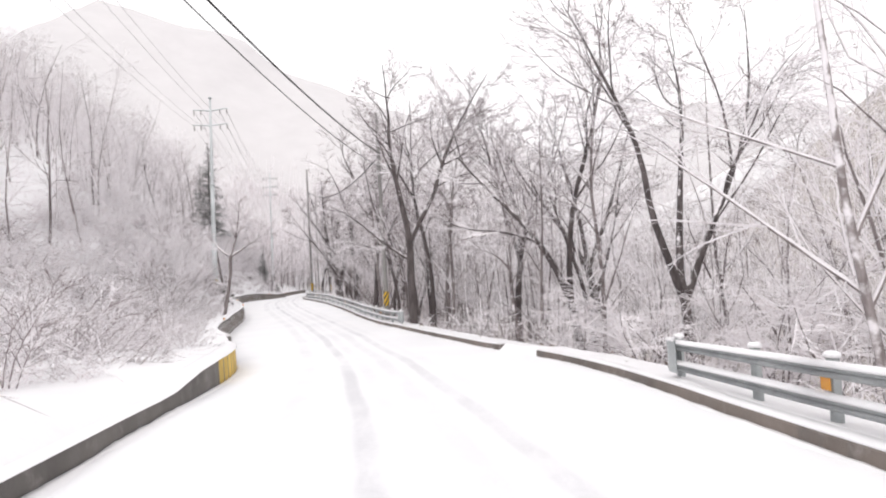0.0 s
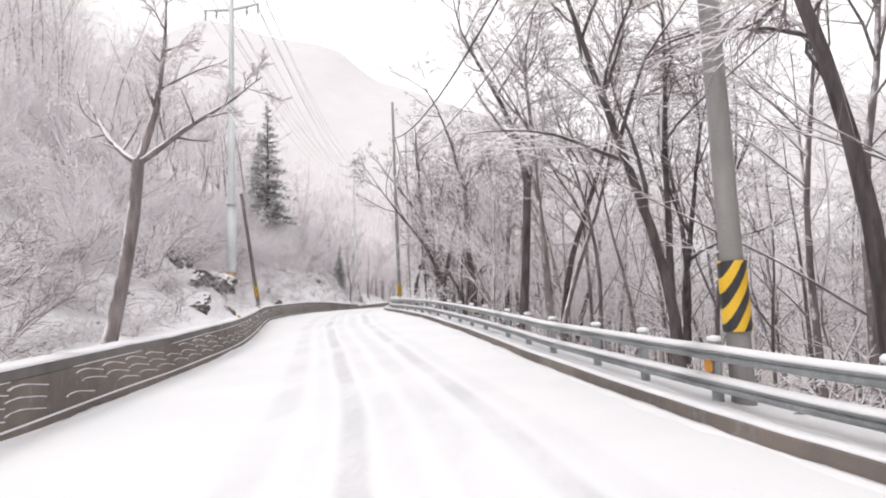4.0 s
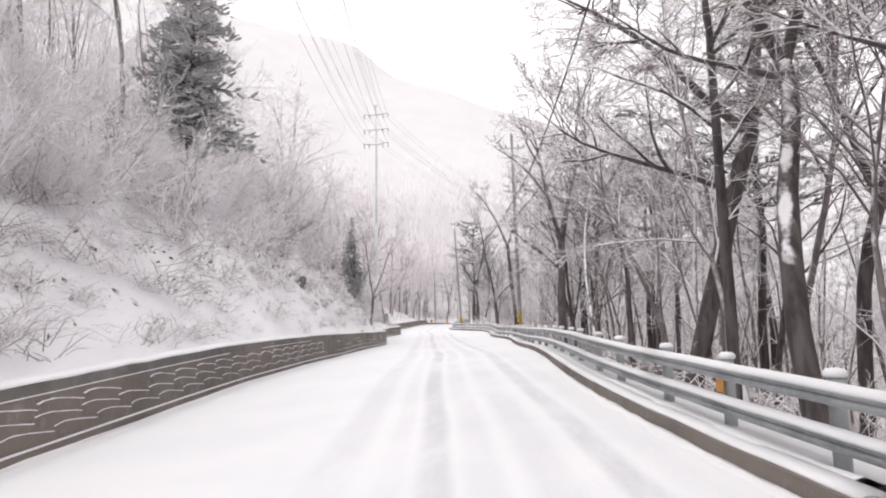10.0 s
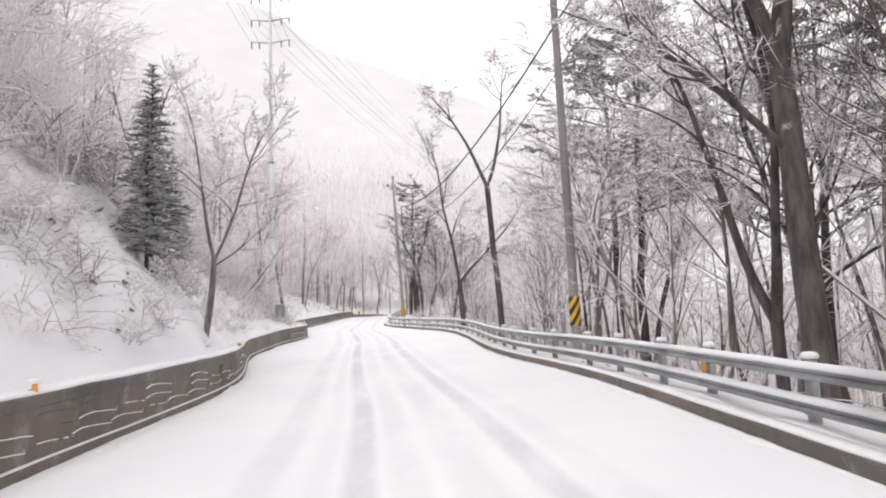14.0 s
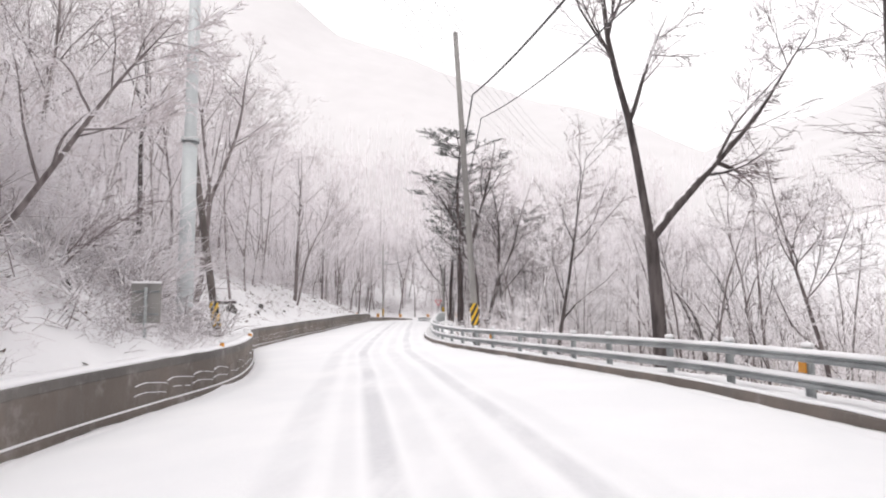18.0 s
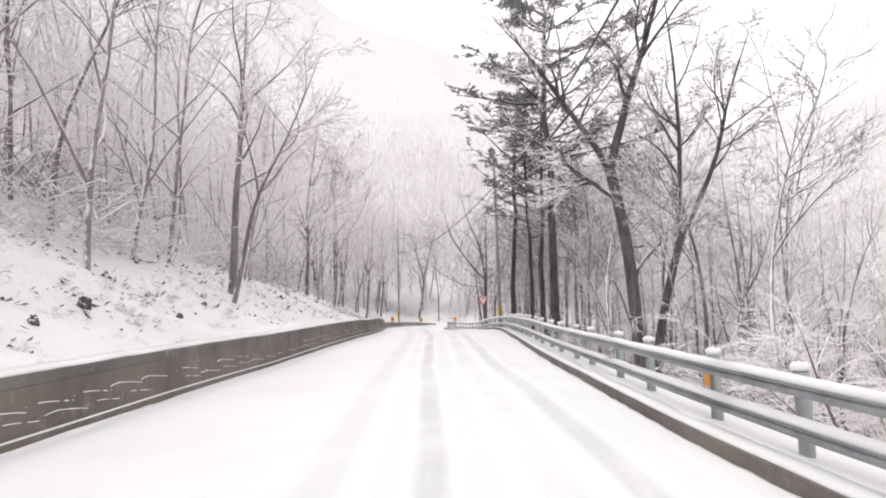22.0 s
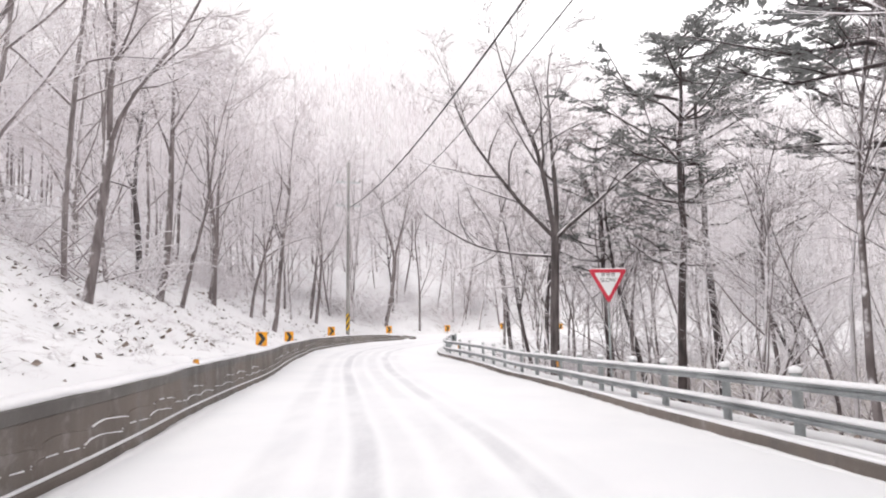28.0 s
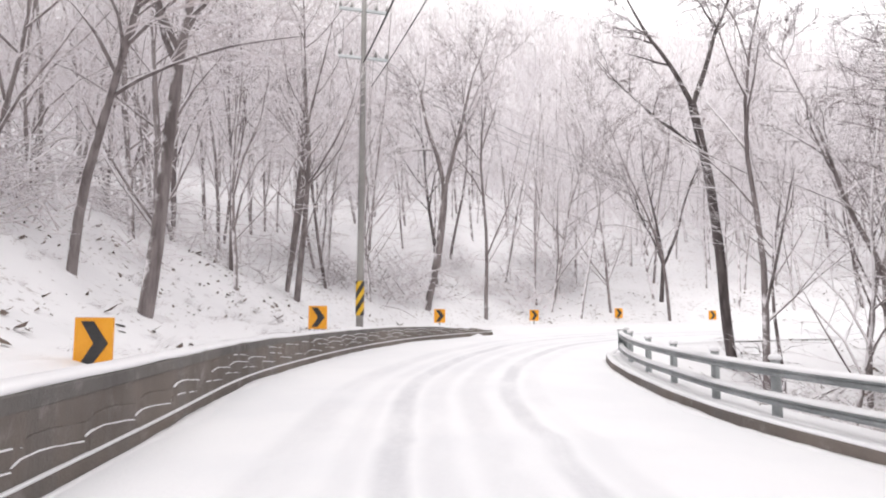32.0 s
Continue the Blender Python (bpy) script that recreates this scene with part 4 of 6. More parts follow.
RIGHT_POLES = [(-3.7, 32.2, 11.2), (-15.02, 63.2, 13.6), (-20.4, 98.9, 13.2), (-28.92, 128.5, 11.6), (-34.6, 173.5, 12.4)]
for k, (x, y, h) in enumerate(RIGHT_POLES):
    z = level_r(y) + 0.05
    utility_pole(x, y, z, h, 0.125, 0.085, "grey concrete utility pole with yellow and black bands near its foot", None, (0.75, 1.5), (-0.6, -0.6, -0.8, -3.0, -0.6)[k], 0.0,
                 ((h - 1.0, 0.8, 10),) if k == 2 else ())
utility_pole(-14.72, 64.9, level_r(64), 11.9, 0.06, 0.04, "thin grey pole beside a utility pole", M_POLE)
utility_pole(-22.7, 59.1, level(60) + 0.9, 6.9, 0.115, 0.09, "weathered leaning wooden pole blotched with snow", M_OLDPOLE, (0.5, 1.2), -9.0, 0)
utility_pole(-37.15, 125.85, level(123) + 0.75, 7.1, 0.12, 0.1, "dark leaning wooden pole with yellow and black bands", M_OLDPOLE, (0.35, 1.15), -9.5, 0)
utility_pole(-49.43, 213.26, level(209) + 0.6, 13, 0.13, 0.09, "grey utility pole with yellow and black bands at the bend", M_POLE, (0.25, 1.45), 0, 0, ((11.4, 0.9, 20), (9.6, 0.9, 20)))
steel_column(-21.66, 54.1, 2.0, 17.8, ((15.2, 1.6), (16.6, 1.6)), (6.6, 11.7), "tall pale steel power pole with flanges and crossarms", (0.45, 1.05))
steel_column(-37.86, 125.02, 2.8, 24.2, ((19.6, 1.5), (21.3, 1.5), (23.1, 1.5)), (7.9, 13.4), "tall blue-grey steel power pole with three crossarms")

tops = [(-7.2, -9, 10.4)] + [(x, y, level_r(y) + z) for (x, y, _), z in zip(RIGHT_POLES, (9.0, 11.2, 9.1, 9.2, 10.2))] + [(-49.43, 213.26, 11.2)]
for k, (a, b) in enumerate(zip(tops, tops[1:])):
    wire("cable", a, b, 1.3, 0.03, M_CABLE, "thick dark cable hanging between the roadside poles", "roadside cables")
    wire("cable", (a[0] + 0.3, a[1], a[2] - (0.9 if k else 0.2)), (b[0] + 0.3, b[1], b[2] - 0.9), 1.6, 0.016, M_CABLE, "thin dark cable hanging between the roadside poles", "roadside cables")
for k in range(3):
    wire("cable", (-49.43, 213.26, 11.8 - k * 0.3), (-30.64, 228.23, 9.6 - 0.3 * k), 1.6, 0.012, M_WIRE, "snow-dusted wire crossing above the bend", "roadside cables")
for h, h2 in ((16.4, 20.8), (17.8, 22.5), (17.8, 24.3)):
    for s in (-1.5, -0.85, 0.85, 1.5):
        wire("power_line", (-21.66 + s, 54.1, h + 0.8), (-37.86 + s * 0.95, 125.02, h2 + 1.6), 2.2, 0.011, M_WIRE, "thin power line wire", "power lines")
        if h < 17:
            wire("power_line", (-21.66 + s, 54.1, h + 0.8), (-8 + s, -20, h + 1.5), 2.0, 0.011, M_WIRE, "thin power line wire", "power lines")
        else:
            wire("power_line", (-37.86 + s, 125.02, h2 + 1.6), (-21.5 + s, 188.31, h2), 2.5, 0.011, M_WIRE, "thin power line wire", "power lines")


def chevron_sign(x, y, z, yaw, size, tall, flip=False):
    """A yellow plate with a black chevron that points along the bend, on a thin post."""
    ob = thing("chevron_sign", pose(x, y, z, 0, 0, yaw), "yellow bend sign with a black chevron on a thin grey post", "road sign", "chevron signs at the bend")
    w, h = size / 2, size * 0.6
    sh = Shape()
    sh.box((-w, -0.012, tall - h), (w, 0.012, tall + h), 0, 0.004)
    plate = part("plate", sh.mesh("plate", M_SIGN), ob)
    v = []
    for px, pz in ((-0.35, 0.85), (0.0, 0.85), (0.42, 0.0), (0.0, -0.85), (-0.35, -0.85), (0.02, 0.0)):
        v.append((px * w * 1.9, pz * h))
    pts = [(a, -0.018, tall + b) for a, b in v] + [(a, -0.0125, tall + b) for a, b in v]
    f = [(0, 1, 2, 5), (5, 2, 3, 4)] + [(i, (i + 1) % 6, (i + 1) % 6 + 6, i + 6) for i in range(6)]
    part("chevron", mesh_of("chevron", pts, f, M_BLACK), plate, "black chevron")
    sh = Shape()
    sh.tube([Vector((0, 0.03, -0.6)), Vector((0, 0.03, tall + h * 0.8))], [0.03, 0.03], 8)
    part("post", sh.mesh("post", M_STEEL, True), ob)
    sh = Shape()
    sh.box((-w, -0.014, tall + h), (w, 0.014, tall + h + 0.02), 0, 0.006)
    part("snow_cap", sh.mesh("snow_cap", M_SNOW), ob)


def yield_sign(x, y, z, yaw, side, tall):
    """A white triangle on its point with a red border, two lines of lettering too small to read."""
    ob = thing("yield_sign", pose(x, y, z, 0, 0, yaw), "red-bordered white triangular give-way sign on a thin post", "road sign")
    def tri(s, y0, y1):
        c = [(-s / 2, s * 0.289), (s / 2, s * 0.289), (0, -s * 0.577)]
        pts = []
        for i in range(3):
            p, q, r = Vector(c[i - 1]), Vector(c[i]), Vector(c[(i + 1) % 3])
            pts += [q + (p - q) * 0.09, q + (p - q) * 0.02 + (r - q) * 0.02, q + (r - q) * 0.09]
        k = len(pts)
        v = [(p.x, y0, p.y + tall) for p in pts] + [(p.x, y1, p.y + tall) for p in pts]
        return v, [tuple(range(k))[::-1], tuple(range(k, 2 * k))] + [(i, (i + 1) % k, (i + 1) % k + k, i + k) for i in range(k)]
    plate = part("plate", mesh_of("plate", *tri(side, -0.012, 0.0), M_RED), ob, "red border")
    field = part("field", mesh_of("field", *tri(side * 0.7, -0.018, -0.0125), M_WHITE), plate, "white field")
    k = side / 0.9
    for mid in (-0.115, 0.0, 0.115):
        for a, b, c, d in ((-0.042, 0.03, 0.042, 0.045), (-0.038, 0.0, 0.02, 0.014), (0.03, -0.02, 0.042, 0.05), (-0.03, -0.03, 0.04, -0.018)):
            sh = Shape()
            sh.box(((mid + a) * k, -0.021, tall + (0.13 + b) * k), ((mid + c) * k, -0.0185, tall + (0.13 + d) * k))
            part("lettering_bar", sh.mesh("lettering_bar", M_BLACK), field)
    cu = bpy.data.curves.new("word", "FONT")
    cu.body, cu.size, cu.align_x, cu.extrude = "SLOW", 0.13 * k, "CENTER", 0.001
    tmp = bpy.data.objects.new("word", cu)
    scene.collection.objects.link(tmp)
    me = bpy.data.meshes.new_from_object(tmp.evaluated_get(bpy.context.evaluated_depsgraph_get()))
    bpy.data.objects.remove(tmp)
    me.materials.clear()
    me.materials.append(M_BLACK)
    part("lettering", me, field, "the word SLOW in dark letters", at=pose(0, -0.0205, tall - 0.03 * k, 90, 0, 0))
    sh = Shape()
    sh.box((-side * 0.47, -0.013, tall + side * 0.289), (side * 0.47, 0.006, tall + side * 0.289 + 0.02), 0, 0.006)
    part("snow_cap", sh.mesh("snow_cap", M_SNOW), ob)
    sh = Shape()
    sh.tube([Vector((0, 0.03, -1.0)), Vector((0, 0.03, tall + side * 0.25))], [0.03, 0.03], 8)
    part("post", sh.mesh("post", M_STEEL, True), ob)


for x, y, mid in ((-47.95, 192.0, 2.15), (-49.0, 198.5, 2.01), (-48.95, 206.6, 2.11), (-46.94, 216.9, 1.95), (-42.7, 223.6, 1.87), (-37.6, 227.9, 1.93), (-31.9, 229.3, 1.8)):
    z = level(y) + float(wall_h(y)) - 0.14 if y < 210 else ground_at(x, y)
    chevron_sign(x, y, z, -4 + max(0, y - 205) * 0.5, 0.46, mid - z)
yield_sign(-36.27, 183.4, level_r(183) - 0.1, 8, 0.95, 3.72 - level_r(183) + 0.1)

# a sign seen from behind, in the brush above the wall
ob = thing("sign_back", pose(-34.95, 118.3, ground_at(-34.95, 118.3), 0, 0, 20), "plain grey back of a road sign on a thin post", "road sign")
z = 2.15 - ground_at(-34.95, 118.3)
sh = Shape()
sh.box((-0.27, -0.012, z), (0.27, 0.012, z + 0.78), 0, 0.006)
plate = part("plate", sh.mesh("plate", M_POLE), ob)
for k in (0.15, 0.6):
    sh = Shape()
    sh.box((-0.24, -0.035, z + k), (0.24, -0.0125, z + k + 0.04), 0, 0.004)
    part("rail", sh.mesh("rail", M_STEEL), plate)
sh = Shape()
sh.tube([Vector((0, -0.05, -0.4)), Vector((0, -0.05, z + 0.7))], [0.03, 0.03], 8)
part("post", sh.mesh("post", M_POST, True), ob)
sh = Shape()
sh.box((-0.275, -0.03, z + 0.778), (0.275, 0.03, z + 0.82), 0, 0.015)
part("snow_cap", sh.mesh("snow_cap", M_SNOW), ob)

# ---- trees ----
def grow(sh, rng, start, way, length, radius, rank, plan, flat=0.8):
    """A limb with its side limbs. plan: by rank (segments, sides, bend, lift, children, child length, spread, bare share, slot)."""
    seg, sides, bend, lift, kids, share, spread, bare, slot = plan[rank]
    pts, rads, p, d = [start], [radius], start.copy(), way.normalized()
    turn, first = Vector((0, 0, 0)), d.copy()
    for i in range(seg):
        turn = turn * 0.55 + Vector((rng.gauss(0, bend), rng.gauss(0, bend), rng.gauss(0, bend) * 0.6)) * 0.9
        if not rank:
            turn -= (d - first) * 0.09
        d = (d + turn + Vector((0, 0, lift))).normalized()
        p = p + d * (length / seg)
        pts.append(p.copy())
        t = (i + 1) / seg
        rads.append(radius * (1 - t) ** 0.8 + 0.003 if i < seg - 1 else (0.0 if rank > 0 else radius * 0.12))
    sh[slot].tube(pts, rads, sides, cap=False)
    if rank + 1 >= len(plan):
        return
    for k in range(kids if isinstance(kids, int) else rng.randint(*kids)):
        t = bare + (0.98 - bare) * ((k + rng.random()) / (kids if isinstance(kids, int) else kids[1])) if rank else bare + (1 - bare) * rng.random() ** 0.9
        t = min(t, 0.97)
        i = min(int(t * seg), seg - 1)
        q = pts[i].lerp(pts[i + 1], t * seg - i)
        axis = (pts[i + 1] - pts[i]).normalized()
        side = Vector((rng.gauss(0, 1), rng.gauss(0, 1), rng.gauss(0, 0.5)))
        side = (side - axis * side.dot(axis)).normalized()
        a = radians(rng.uniform(*spread)) * (1 - 0.3 * t if rank else 1)
        r = (rads[i] + (rads[i + 1] - rads[i]) * (t * seg - i)) * rng.uniform(0.45, 0.7)
        way = axis * math.cos(a) + side * math.sin(a)
        if rank:
            way.z *= flat
        grow(sh, rng, q, way, length * share * rng.uniform(0.65, 1.2) * (1.2 - 0.65 * t), max(r, 0.0085), rank + 1, plan, flat)


def broadleaf(seed, height, r, grade, lean=0.04, bare=0.38, mats=None, fork=0):
    """Two meshes of a bare tree: the trunk with its limbs, and the twigs of its crown. grade: 2 near, 1 in the wood, 0 deep in it."""
    rng = random.Random(seed)
    sh = [Shape(), Shape()]
    plan = [[(6, 4, 0.06, 0.03, (9, 11), 0.44, (25, 65), bare, 0), (3, 3, 0.12, 0.03, (7, 8), 0.52, (28, 65), 0.1, 1), (1, 3, 0.15, 0.0, (4, 5), 0.6, (25, 65), 0.1, 1), (1, 3, 0.2, 0.0, 0, 0, (0, 1), 0, 1)],
            [(9, 6, 0.055, 0.03, (12, 14), 0.42, (25, 65), bare, 0), (4, 4, 0.17, 0.04, (8, 9), 0.5, (25, 62), 0.15, 0), (2, 3, 0.16, 0.0, (8, 10), 0.55, (25, 65), 0.1, 1), (1, 3, 0.22, 0.0, 0, 0, (0, 1), 0, 1)],
            [(12, 9, 0.05, 0.025, (11, 13), 0.48, (18, 50), bare, 0), (7, 5, 0.15, 0.05, (7, 8), 0.48, (25, 58), 0.2, 0),
             (3, 3, 0.15, 0.03, (7, 8), 0.46, (25, 62), 0.12, 1), (2, 3, 0.18, 0.0, (3, 4), 0.55, (25, 60), 0.15, 1), (1, 3, 0.25, 0.0, 0, 0, (0, 1), 0, 1)]][grade]
    up = Vector((rng.gauss(0, lean), rng.gauss(0, lean), 1))
    if not fork:
        grow(sh, rng, Vector((0, 0, -0.5)), up, height, r, 0, plan)
    else:
        # the trunk parts into two or three stems
        at = height * rng.uniform(0.2, 0.3)
        top = Vector((0, 0, -0.5)) + up.normalized() * at
        mid = top * 0.5 + Vector((rng.gauss(0, 0.06), rng.gauss(0, 0.06), -0.25))
        sh[0].tube([Vector((0, 0, -0.5)), mid, top], [r * 1.1, r * 0.95, r * 0.92], 9, cap=False)
        w = rng.uniform(0, 6.28)
        for k in range(fork):
            a = w + k * 6.28 / fork + rng.gauss(0, 0.2)
            grow(sh, rng, top - Vector((0, 0, 0.12)), Vector((math.cos(a) * 0.3, math.sin(a) * 0.3, 1)), height * rng.uniform(0.62, 0.78), r * rng.uniform(0.6, 0.78), 0,
                 [(*plan[0][:4], (6, 8), plan[0][5], plan[0][6], 0.18, 0)] + plan[1:])
    mats = mats or (M_BARK, M_TWIG)
    return sh[0].mesh("trunk", mats[0], True), sh[1].mesh("crown", mats[1])


BOUGHS = [(7, 5, 0.14, 0.05, (6, 8), 0.5, (25, 60), 0.2, 0), (3, 3, 0.15, 0.02, (7, 8), 0.5, (25, 62), 0.12, 1), (2, 3, 0.18, 0.0, (3, 4), 0.55, (25, 60), 0.15, 1), (1, 3, 0.25, 0.0, 0, 0, (0, 1), 0, 1)]


def stemmed_tree(seed, height, r, lean, fork, stems, sway, mats):
    """A bare tree whose trunk leans (degrees to +x, degrees to +y) and parts at a height into stems (azimuth, tilt, length, share of the trunk's radius)."""
    rng = random.Random(seed)
    sh = [Shape(), Shape()]
    up = Vector((math.tan(radians(lean[0])), math.tan(radians(lean[1])), 1)).normalized()
    if not stems:
        grow(sh, rng, Vector((0, 0, -0.6)), up, height, r, 0, [(14, 9, sway, 0.02 + 0.001 * abs(lean[0]), (11, 13), 0.4, (25, 60), 0.3, 0)] + BOUGHS)
    else:
        n, p, d, turn = max(4, int(fork / 0.8)), Vector((0, 0, -0.6)), up, Vector((0, 0, 0))
        pts, rads = [p.copy()], [r * 1.3]
        for i in range(n):
            turn = turn * 0.6 + Vector((rng.gauss(0, sway), rng.gauss(0, sway), 0))
            d = (d + turn).normalized()
            p = p + d * ((fork + 0.6) / n)
            pts.append(p.copy())
            rads.append(r * (1.1 - 0.2 * (i + 1) / n))
        sh[0].tube(pts, rads, 10, cap=False)
        for az, tilt, length, share in stems:
            a, b = radians(az), radians(tilt)
            way = Vector((math.cos(a) * math.sin(b), math.sin(a) * math.sin(b), math.cos(b)))
            at = p - d * (r * 0.6 if share > 0.45 else rng.uniform(0.1, 0.5) * fork * 0.5)
            grow(sh, rng, at, way, length, r * share, 0, [(10, 8, 0.07, 0.035, (8, 10), 0.42, (25, 60), 0.2, 0)] + BOUGHS)
    return sh[0].mesh("trunk", mats[0], True), sh[1].mesh("crown", mats[1])


def laden_tree(seed, height):
    """A young tree with long level boughs bowed under snow."""
    rng = random.Random(seed)
    sh = [Shape(), Shape()]
    for k in range(rng.randint(3, 4)):
        grow(sh, rng, Vector((rng.gauss(0, 0.15), rng.gauss(0, 0.15), -0.4)), Vector((rng.gauss(0, 0.3), rng.gauss(0, 0.3), 1)), height * rng.uniform(0.6, 0.95), 0.05, 0,
             [(8, 6, 0.1, 0.0, (13, 15), 0.5, (35, 80), 0.2, 0), (4, 3, 0.12, -0.02, (8, 9), 0.45, (30, 65), 0.15, 1), (2, 3, 0.14, -0.04, (5, 6), 0.5, (25, 60), 0.1, 1), (1, 3, 0.2, -0.05, 0, 0, (0, 1), 0, 1)], 0.5)
    return sh[0].mesh("trunk", M_HAZEBARK, True), sh[1].mesh("crown", M_SNOWHAZE)


def bush(seed, height, stems, mat, fine=True, arch=0.0):
    """Whippy stems that fork low down; arch bows them over under their snow."""
    rng = random.Random(seed)
    sh = [Shape(), Shape()]
    plan = [(6, 3, 0.1, 0.02 - arch, (8, 10), 0.5, (18, 50), 0.12, 1), (2, 3, 0.18, -arch * 0.7, (5, 6), 0.5, (22, 60), 0.1, 1), (1, 3, 0.25, -0.08, 0, 0, (0, 1), 0, 1)]
    if not fine:
        plan = [(3, 3, 0.14, 0.02 - arch * 2, (7, 9), 0.55, (20, 55), 0.1, 1), (1, 3, 0.2, -arch, (4, 5), 0.6, (22, 60), 0.1, 1), (1, 3, 0.25, -0.08, 0, 0, (0, 1), 0, 1)]
    for _ in range(stems):
        w = rng.uniform(0, 6.28)
        out = rng.uniform(0.15, 0.75)
        grow(sh, rng, Vector((math.cos(w) * 0.25, math.sin(w) * 0.25, -0.1)), Vector((math.cos(w) * out, math.sin(w) * out, 1)), height * rng.uniform(0.6, 1.1), 0.02, 0, plan)
    return sh[1].mesh("snowy_bush", mat)


def thicket(seed, stems, reach, mat, twigs):
    """A clump of long thin stems bowed over under their snow, with side twigs on some."""
    rng = random.Random(seed)
    sh = Shape()
    for _ in range(stems):
        w, r0 = rng.uniform(0, 6.28), 0.7 * rng.random() ** 0.5
        a = rng.uniform(0, 6.28)
        p = Vector((math.cos(a) * r0, math.sin(a) * r0, -0.05 + rng.random() ** 2 * reach * 0.5))
        ln, d = reach * rng.uniform(0.5, 1.15), Vector((math.cos(w), math.sin(w), rng.uniform(0.1, 1.4))).normalized()
        sag = rng.uniform(0.3, 0.9)
        pts = [p, p + d * ln * 0.5 + Vector((0, 0, -0.06 * sag * ln)), p + d * ln + Vector((rng.gauss(0, 0.05), rng.gauss(0, 0.05), -0.42 * sag * ln))]
        rad = rng.uniform(0.01, 0.016)
        sh.tube(pts, [rad, rad * 0.8, 0.0], 3, cap=False)
        for _ in range(twigs):
            t = rng.uniform(0.2, 0.95)
            q = pts[0].lerp(pts[1], t * 2) if t < 0.5 else pts[1].lerp(pts[2], t * 2 - 1)
            v = w + rng.choice((-1, 1)) * rng.uniform(0.4, 1.2)
            sh.tube([q, q + Vector((math.cos(v), math.sin(v), rng.uniform(-0.3, 0.5))) * ln * rng.uniform(0.15, 0.4)], [0.009, 0.0], 3, cap=False)
    return sh.mesh("snowy_bush", mat)


def needle_bough(sh, rng, at, way, length, blades, droop):
    """A bough: a thin stem with many narrow needle sprays."""
    side = way.cross(Vector((0, 0, 1)))
    side = side.normalized() if side.length > 0.1 else Vector((1, 0, 0))
    pts = [at + way * length * t + Vector((0, 0, -droop * length * t * t)) for t in (0, 0.35, 0.7, 1.0)]
    sh[0].tube(pts, [0.025, 0.018, 0.012, 0.0], 3, cap=False)
    for k in range(blades):
        t = rng.uniform(0.12, 1.0)
        p = at + way * length * t + Vector((0, 0, -droop * length * t * t))
        d = (side * rng.choice((-1, 1)) * rng.uniform(0.4, 1) + way * rng.uniform(0.2, 0.9) + Vector((0, 0, rng.uniform(-0.35, 0.3)))).normalized()
        n = d.cross(Vector((rng.gauss(0, 0.4), rng.gauss(0, 0.4), 1))).normalized()
        ln = length * rng.uniform(0.16, 0.34) * (1.2 - 0.6 * t)
        w = ln * rng.uniform(0.1, 0.2)
        sh[1].add([tuple(p - n * w * 0.4), tuple(p + n * w * 0.4), tuple(p + d * ln * 0.6 + n * w), tuple(p + d * ln), tuple(p + d * ln * 0.6 - n * w)], [(0, 1, 2, 3, 4)])


def spruce(seed, height):
    rng = random.Random(seed)
    sh = [Shape(), Shape()]
    sh[0].tube([Vector((0, 0, -0.5)), Vector((0, 0, height * 0.5)), Vector((0, 0, height))], [height * 0.015, height * 0.009, 0.0], 7)
    z = height * 0.1
    while z < height * 0.99:
        t = z / height
        reach = (1 - t) ** 0.9 * height * 0.23 + 0.15
        for k in range(9):
            w = rng.uniform(0, 6.28)
            d = Vector((math.cos(w), math.sin(w), 0.15 + 0.5 * t))
            needle_bough(sh, rng, Vector((0, 0, z + rng.uniform(-0.2, 0.2))), d.normalized(), reach * rng.uniform(0.6, 1.1), 30, 0.35)
        z += height * 0.033
    return sh[0].mesh("trunk", M_PINEBARK), sh[1].mesh("needles", M_SPRUCE)


def pine(seed, height, bare):
    """A tall pine: long bare trunk, crooked boughs, flat clouds of needles."""
    rng = random.Random(seed)
    sh = [Shape(), Shape()]
    pts, p = [], Vector((0, 0, -0.5))
    for i in range(11):
        pts.append(p.copy())
        p = p + Vector((rng.gauss(0, 0.12), rng.gauss(0, 0.12), (height + 0.5) / 10))
    sh[0].tube(pts, [height * 0.0118 * (1 - i / 10.5) ** 0.6 for i in range(11)], 12)
    z = height * bare
    while z < height:
        t = z / height
        i = min(int(t * 10), 9)
        c = pts[i].lerp(pts[i + 1], t * 10 - i)
        for k in range(rng.randint(2, 4)):
            w = rng.uniform(0, 6.28)
            reach = rng.uniform(0.55, 1.1) * (4.3 * (1 - ((t - bare) / (1 - bare)) ** 2) + 0.7) * height / 16
            d = Vector((math.cos(w), math.sin(w), rng.uniform(-0.05, 0.4))).normalized()
            q = [c + d * reach * s + Vector((0, 0, 0.25 * reach * s * s)) + Vector((rng.gauss(0, 0.07), rng.gauss(0, 0.07), rng.gauss(0, 0.05))) * reach * s for s in (0, 0.3, 0.6, 1.0)]
            sh[0].tube(q, [0.06, 0.045, 0.03, 0.012], 5)
            for m in range(10):
                s = rng.uniform(0.35, 1.05)
                j = min(int(s * 3), 2)
                at = q[j].lerp(q[j + 1], min(s * 3 - j, 1.0))
                w2 = w + rng.uniform(-1.4, 1.4)
                needle_bough(sh, rng, at, Vector((math.cos(w2), math.sin(w2), rng.uniform(0.05, 0.5))).normalized(), rng.uniform(0.7, 1.4), 26, 0.1)
        z += height * 0.05
    return sh[0].mesh("trunk", M_PINEBARK, True), sh[1].mesh("needles", M_NEEDLE)


